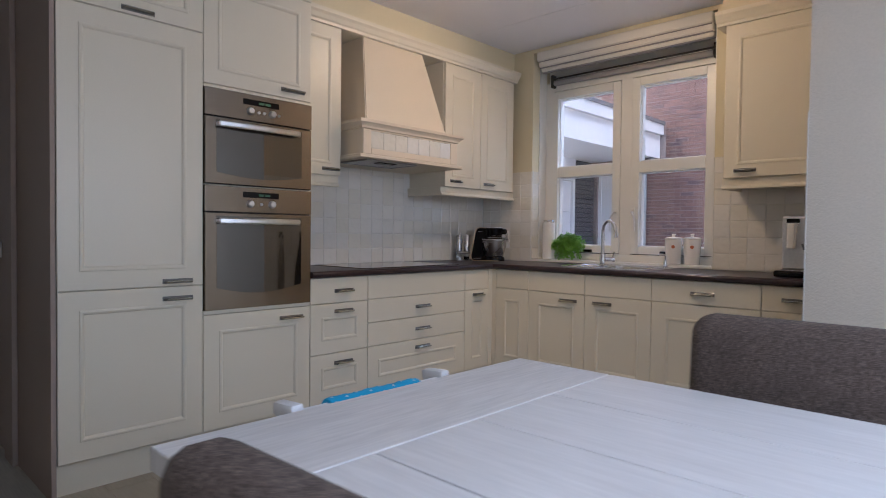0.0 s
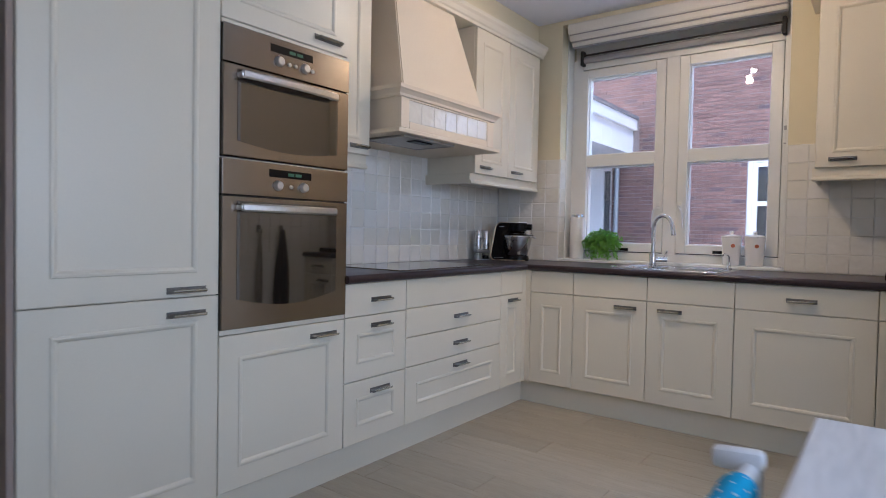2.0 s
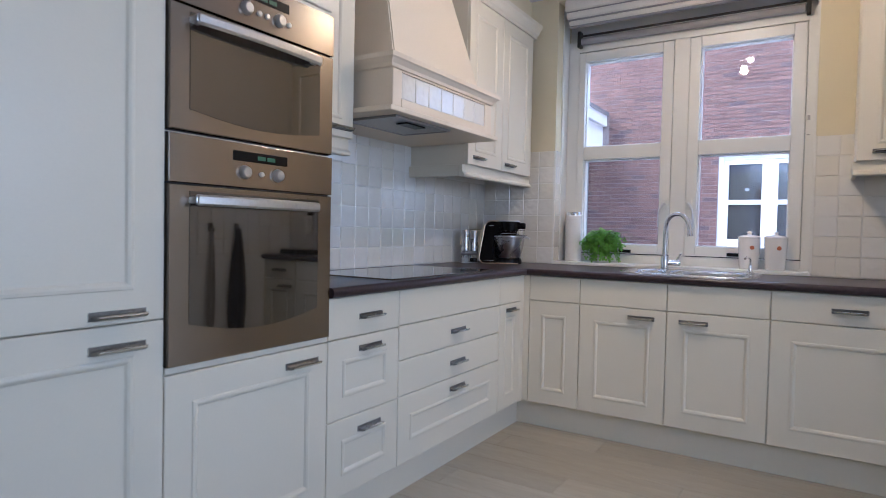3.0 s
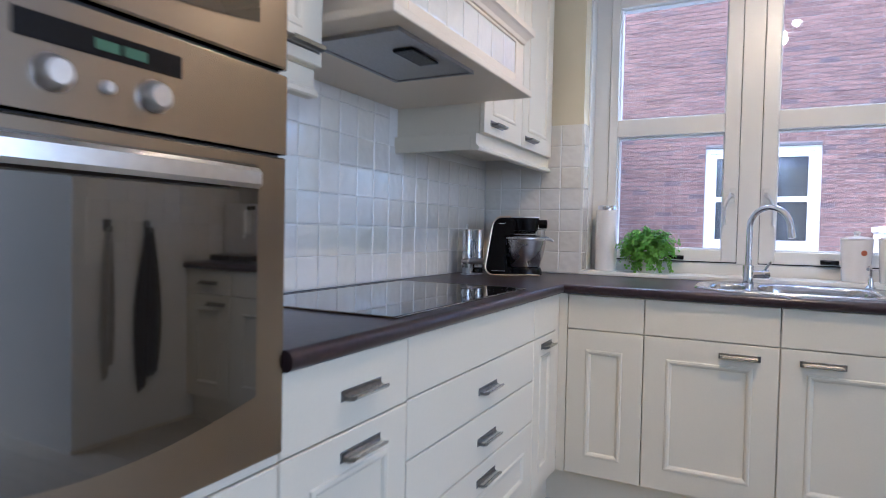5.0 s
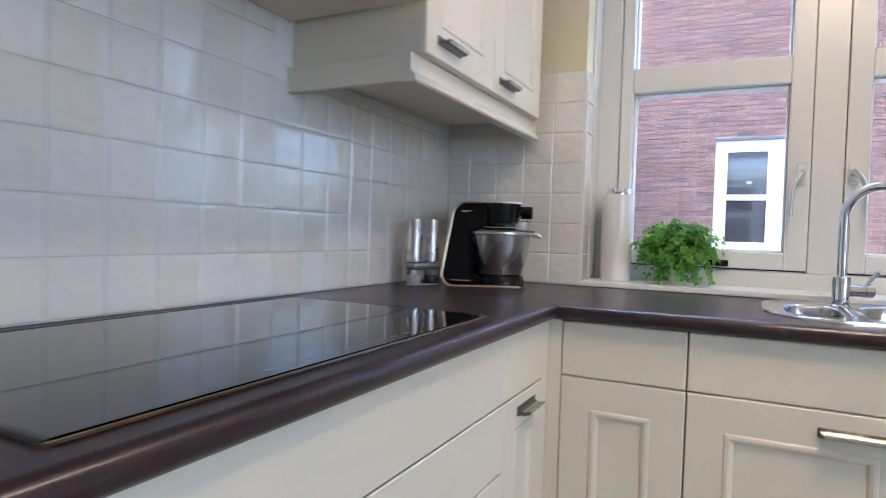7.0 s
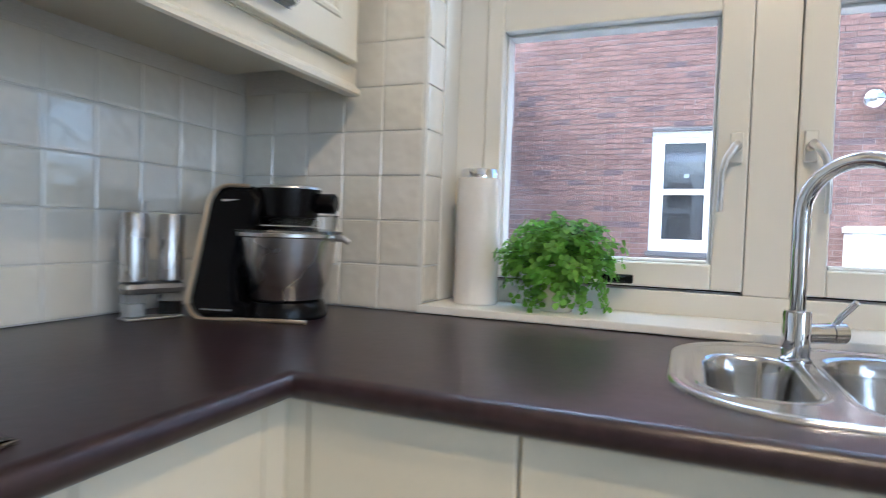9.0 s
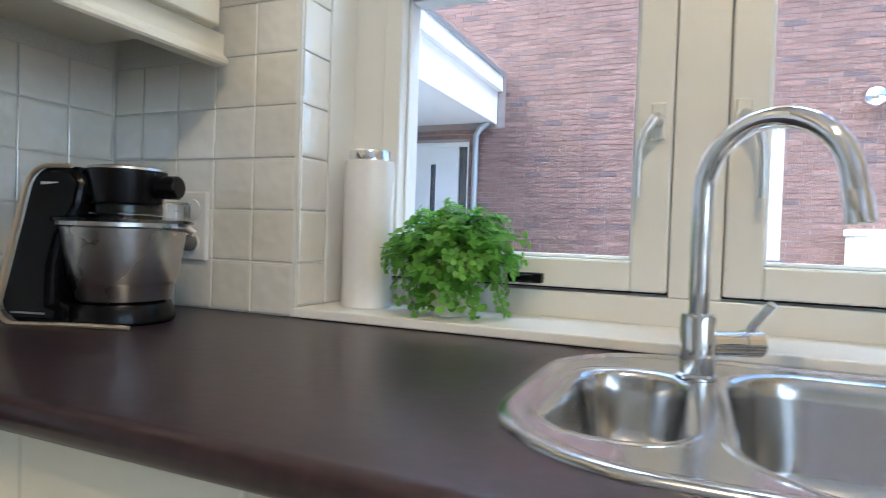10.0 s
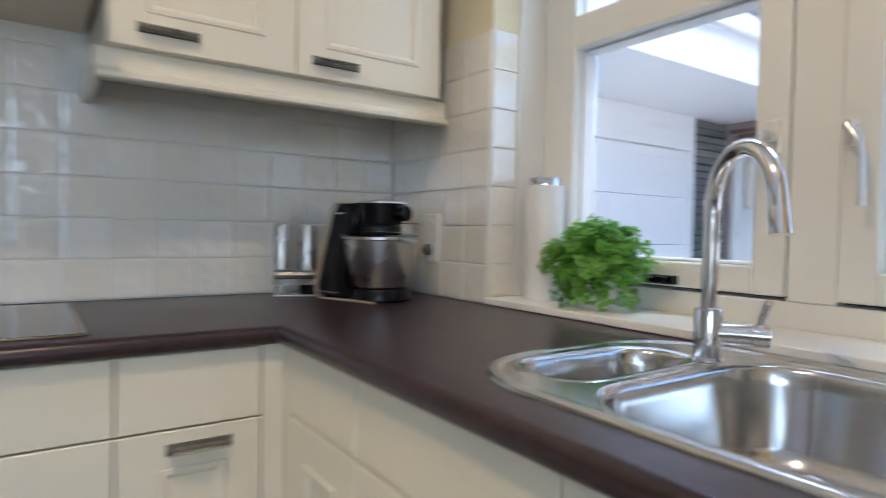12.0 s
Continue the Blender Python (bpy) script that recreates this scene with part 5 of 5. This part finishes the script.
gar = thing("garage", (-4.2, 3.0, -0.12), "white garage front with sectional door under the canopy", "garage")
GX = -2.40
part("wall", boxes((GX - 0.2, GX, 0.4, 1.3, -0.12, 2.52), (GX - 0.2, GX, 5.45, 5.52, -0.12, 2.52), (GX - 0.2, GX, 1.3, 5.45, 2.12, 2.52)), WHITEOUT, gar)
for k in range(4):
    part("door_section", boxes((GX - 0.10, GX - 0.05, 1.302, 5.448, -0.11 + 0.556 * k, -0.116 + 0.556 * (k + 1)), bev=0.005), WHITEOUT, gar, "smooth white door section")
for k in range(30):
    part("slat", boxes((GX - 0.06, GX - 0.02, 5.523, NY - 0.014, -0.10 + 0.087 * k, -0.026 + 0.087 * k), bev=0.004), GREYWOOD, gar, "dark grey horizontal slat")
part("slat_back", boxes((GX - 0.12, GX - 0.08, 5.523, NY - 0.014, -0.12, 2.52)), UNLIT, gar)

# ---- pieces: tiles, planks, bricks ----
PITCH, TILE_W = 0.106, 0.1036


def tile_mesh():
    bm = loops(lambda u, v, w: Vector((u, -w, v)), [(-TILE_W / 2, TILE_W / 2, -TILE_W / 2, TILE_W / 2, 0), (-TILE_W / 2, TILE_W / 2, -TILE_W / 2, TILE_W / 2, 0.0052), (-TILE_W / 2 + 0.0016, TILE_W / 2 - 0.0016, -TILE_W / 2 + 0.0016, TILE_W / 2 - 0.0016, 0.0064), (-TILE_W / 2 + 0.007, TILE_W / 2 - 0.007, -TILE_W / 2 + 0.007, TILE_W / 2 - 0.007, 0.0069)])
    me = bpy.data.meshes.new("tile")
    bm.to_mesh(me)
    bm.free()
    me.materials.append(TILE)
    return me


TILE_ME = tile_mesh()
rnd = random.Random(11)
walls = {o.name: o for o in scene.objects if o.name.startswith("wall_")}


def tile(parent, x, y, z, turn, width=1.0):
    ob = new("tile", TILE_ME)
    ob.parent = parent
    ob.matrix_basis = pose(x, y, z, rnd.uniform(-0.45, 0.45), rnd.uniform(-0.1, 0.1), turn + rnd.uniform(-0.45, 0.45)) @ Matrix.Diagonal((width, 1, 1, 1))
    return ob


Z0 = 0.9075
part("grout", boxes((0.0005, 0.0054, -2.211, -0.0054, 0.906, 1.649)), GROUT, walls["wall_west"])
part("grout", boxes((0.0005, 0.5245, -0.0054, -0.0005, 0.906, 1.649), (1.9855, EAST - 0.0005, -0.0054, -0.0005, 0.906, 1.649)), GROUT, walls["wall_north"])
part("grout", boxes((0.5255, 0.529, -0.0005, 0.090, 0.926, 1.649)), GROUT, walls["wall_north"])
part("grout", boxes((EAST - 0.0054, EAST - 0.0005, CORNER, -0.005, 0.02, 1.649)), GROUT, walls["wall_east"])
for row in range(7):
    z = Z0 + PITCH * (row + 0.5)
    for k in range(21):
        w = 1.0 if k < 20 else 0.62
        y = -0.012 - PITCH * k - PITCH * w / 2
        under = (row >= 5 and (y > -0.93 or y < -1.845))
        if not under:
            tile(walls["wall_west"], 0.002, y, z, 90, w)
    for k in range(5):
        w = 1.0 if k < 4 else 0.84
        x = 0.5235 - PITCH * k - PITCH * w / 2
        if not (row >= 5 and x < 0.30):
            tile(walls["wall_north"], x, -0.002, z, 0, w)
    for k in range(8):
        w = 1.0 if k < 7 else 0.60
        x = 1.9875 + PITCH * k + PITCH * w / 2
        if not (row >= 5 and x > 2.16):
            tile(walls["wall_north"], x, -0.002, z, 0, w)
    tile(walls["wall_north"], 0.527, 0.043, z + (0.002 if row else 0.011), 90, 1.0).scale = (0.86, 1.0, 1.0 if row else 0.80)
    for k in range(11):
        if row < 5 or k > 3:
            tile(walls["wall_east"], EAST - 0.002, -0.068 - PITCH * k, z, -90, 1.0)
for k in range(7):
    u = -1.6865 + 0.1025 * k
    ob = new("tile", TILE_ME)
    ob.parent = hood
    ob.matrix_basis = Matrix.Translation(-hood.location) @ pose(0.5365, u, 1.7015, rnd.uniform(-0.4, 0.4), 0, 90 + rnd.uniform(-0.4, 0.4)) @ Matrix.Diagonal((0.98, 1, 1.02, 1))

solid("tile_trim", boxes((0.5205, 0.5315, -0.0085, -0.0047, 0.906, 1.649), (1.9795, 1.9865, -0.0085, -0.0006, 0.927, 1.649)), WINPAINT, "thin pale trim along the tiled window edge", "trim", "structure")

floor = tagged(new("floor"), "pale oak plank floor", "floor", kind="structure")
rnd = random.Random(5)
PW = 0.19
meshes = []
for length in (1.38, 0.92, 0.46):
    bm = box(-length / 2 + 0.0006, length / 2 - 0.0006, -PW / 2 + 0.0006, PW / 2 - 0.0006, -0.0115, 0.0)
    bmesh.ops.bevel(bm, geom=[e for e in bm.edges if all(v.co.z > -0.001 for v in e.verts)], offset=0.0012, segments=1, affect='EDGES')
    me = bpy.data.meshes.new("plank")
    bm.to_mesh(me)
    bm.free()
    me.materials.append(OAK)
    meshes.append((length, me))
y = -0.02 - PW / 2
r = 0
while y > SOUTH + 0.02:
    x = -0.29 if y > TALL - 0.02 else -2.88
    turn = r % 3
    while x < BAY - 0.05:
        ln, me = meshes[turn]
        turn = 0
        if x + ln > BAY + 0.28:
            ln, me = min(meshes, key=lambda q: abs(q[0] - (BAY - x)))
        ob = new("plank", me)
        ob.parent = floor
        ob.location = (x + ln / 2, y, 0)
        x += ln
    y -= PW
    r += 1
part("floor_beyond", boxes((LIVING, -2.9, SOUTH, TALL - 0.03, -0.0115, -0.001)), OAK, floor)

# brickwork of the neighbouring wall
CZ, BL = 0.0625, 0.22
rnd = random.Random(21)
verts, faces = [], []
shared = {}


def brick_mesh(half):
    """One brick face of that half length, proud of the mortar; alike ones share a mesh."""
    key = round(half, 3)
    if key not in shared:
        bm = box(-key, key, -0.006, 0.004, -0.0265, 0.0265)
        bmesh.ops.delete(bm, geom=[f for f in bm.faces if f.normal.y > 0.5], context='FACES')
        me = bpy.data.meshes.new("brick")
        bm.to_mesh(me)
        bm.free()
        me.materials.append(BRICK)
        shared[key] = me
    return shared[key]


def spans(a, b, z):
    """The stretches of a brick that lie clear of the openings, the canopy and the wall's end."""
    cuts = [(4.24, 99)]
    if NW[2] - 0.085 < z < NW[3] + 0.028:
        cuts.append((NW[0] - 0.003, NW[1] + 0.003))
    if z < DW[3] + 0.028:
        cuts.append((DW[0] - 0.2, DW[1] + 0.012))
    if 2.45 < z < 3.17:
        cuts.append((-9, -1.03))
    out = [(a, b)]
    for lo, hi in cuts:
        out = [q for s, e in out for q in ((s, min(e, lo)), (max(s, hi), e)) if q[1] - q[0] > 0.008]
    return out


near = 0
row = 0
z = -0.08
while z < 5.0:
    x = -2.4 + (0.11 if row % 2 else 0.0)
    while x < 4.24:
        for s, e in spans(x + rnd.uniform(-0.003, 0.003), x + 0.211 + rnd.uniform(-0.003, 0.003), z):
            c, hx = (s + e) / 2, (e - s) / 2
            dy = NY + rnd.uniform(-0.0025, 0.0025)
            j = rnd.uniform(-0.004, 0.004)
            if near < 300 and -0.35 < c < 2.9 and 1.5 < z < 3.2:
                ob = new("brick", brick_mesh(hx))
                ob.parent = nwall
                ob.matrix_basis = Matrix.Translation(-origin(nwall)) @ pose(c, dy, z + j, 0, rnd.uniform(-0.7, 0.7), 0)
                near += 1
            else:
                o = len(verts)
                for sx in (-1, 1):
                    for sz in (-1, 1):
                        verts += [(c + sx * hx, dy - 0.006, z + j + sz * 0.0265), (c + sx * hx, dy + 0.004, z + j + sz * 0.0265)]
                faces += [(o, o + 4, o + 6, o + 2), (o, o + 1, o + 5, o + 4), (o + 2, o + 6, o + 7, o + 3), (o, o + 2, o + 3, o + 1), (o + 4, o + 5, o + 7, o + 6)]
        x += BL
    z += CZ
    row += 1
me = bpy.data.meshes.new("brickwork")
q = origin(nwall)
me.from_pydata([(a - q.x, b - q.y, c - q.z) for a, b, c in verts], [], faces)
me.materials.append(BRICK)
ob = new("brickwork", me)
ob.parent = nwall
tagged(ob, "remaining red bricks of the wall", kind="stuff")
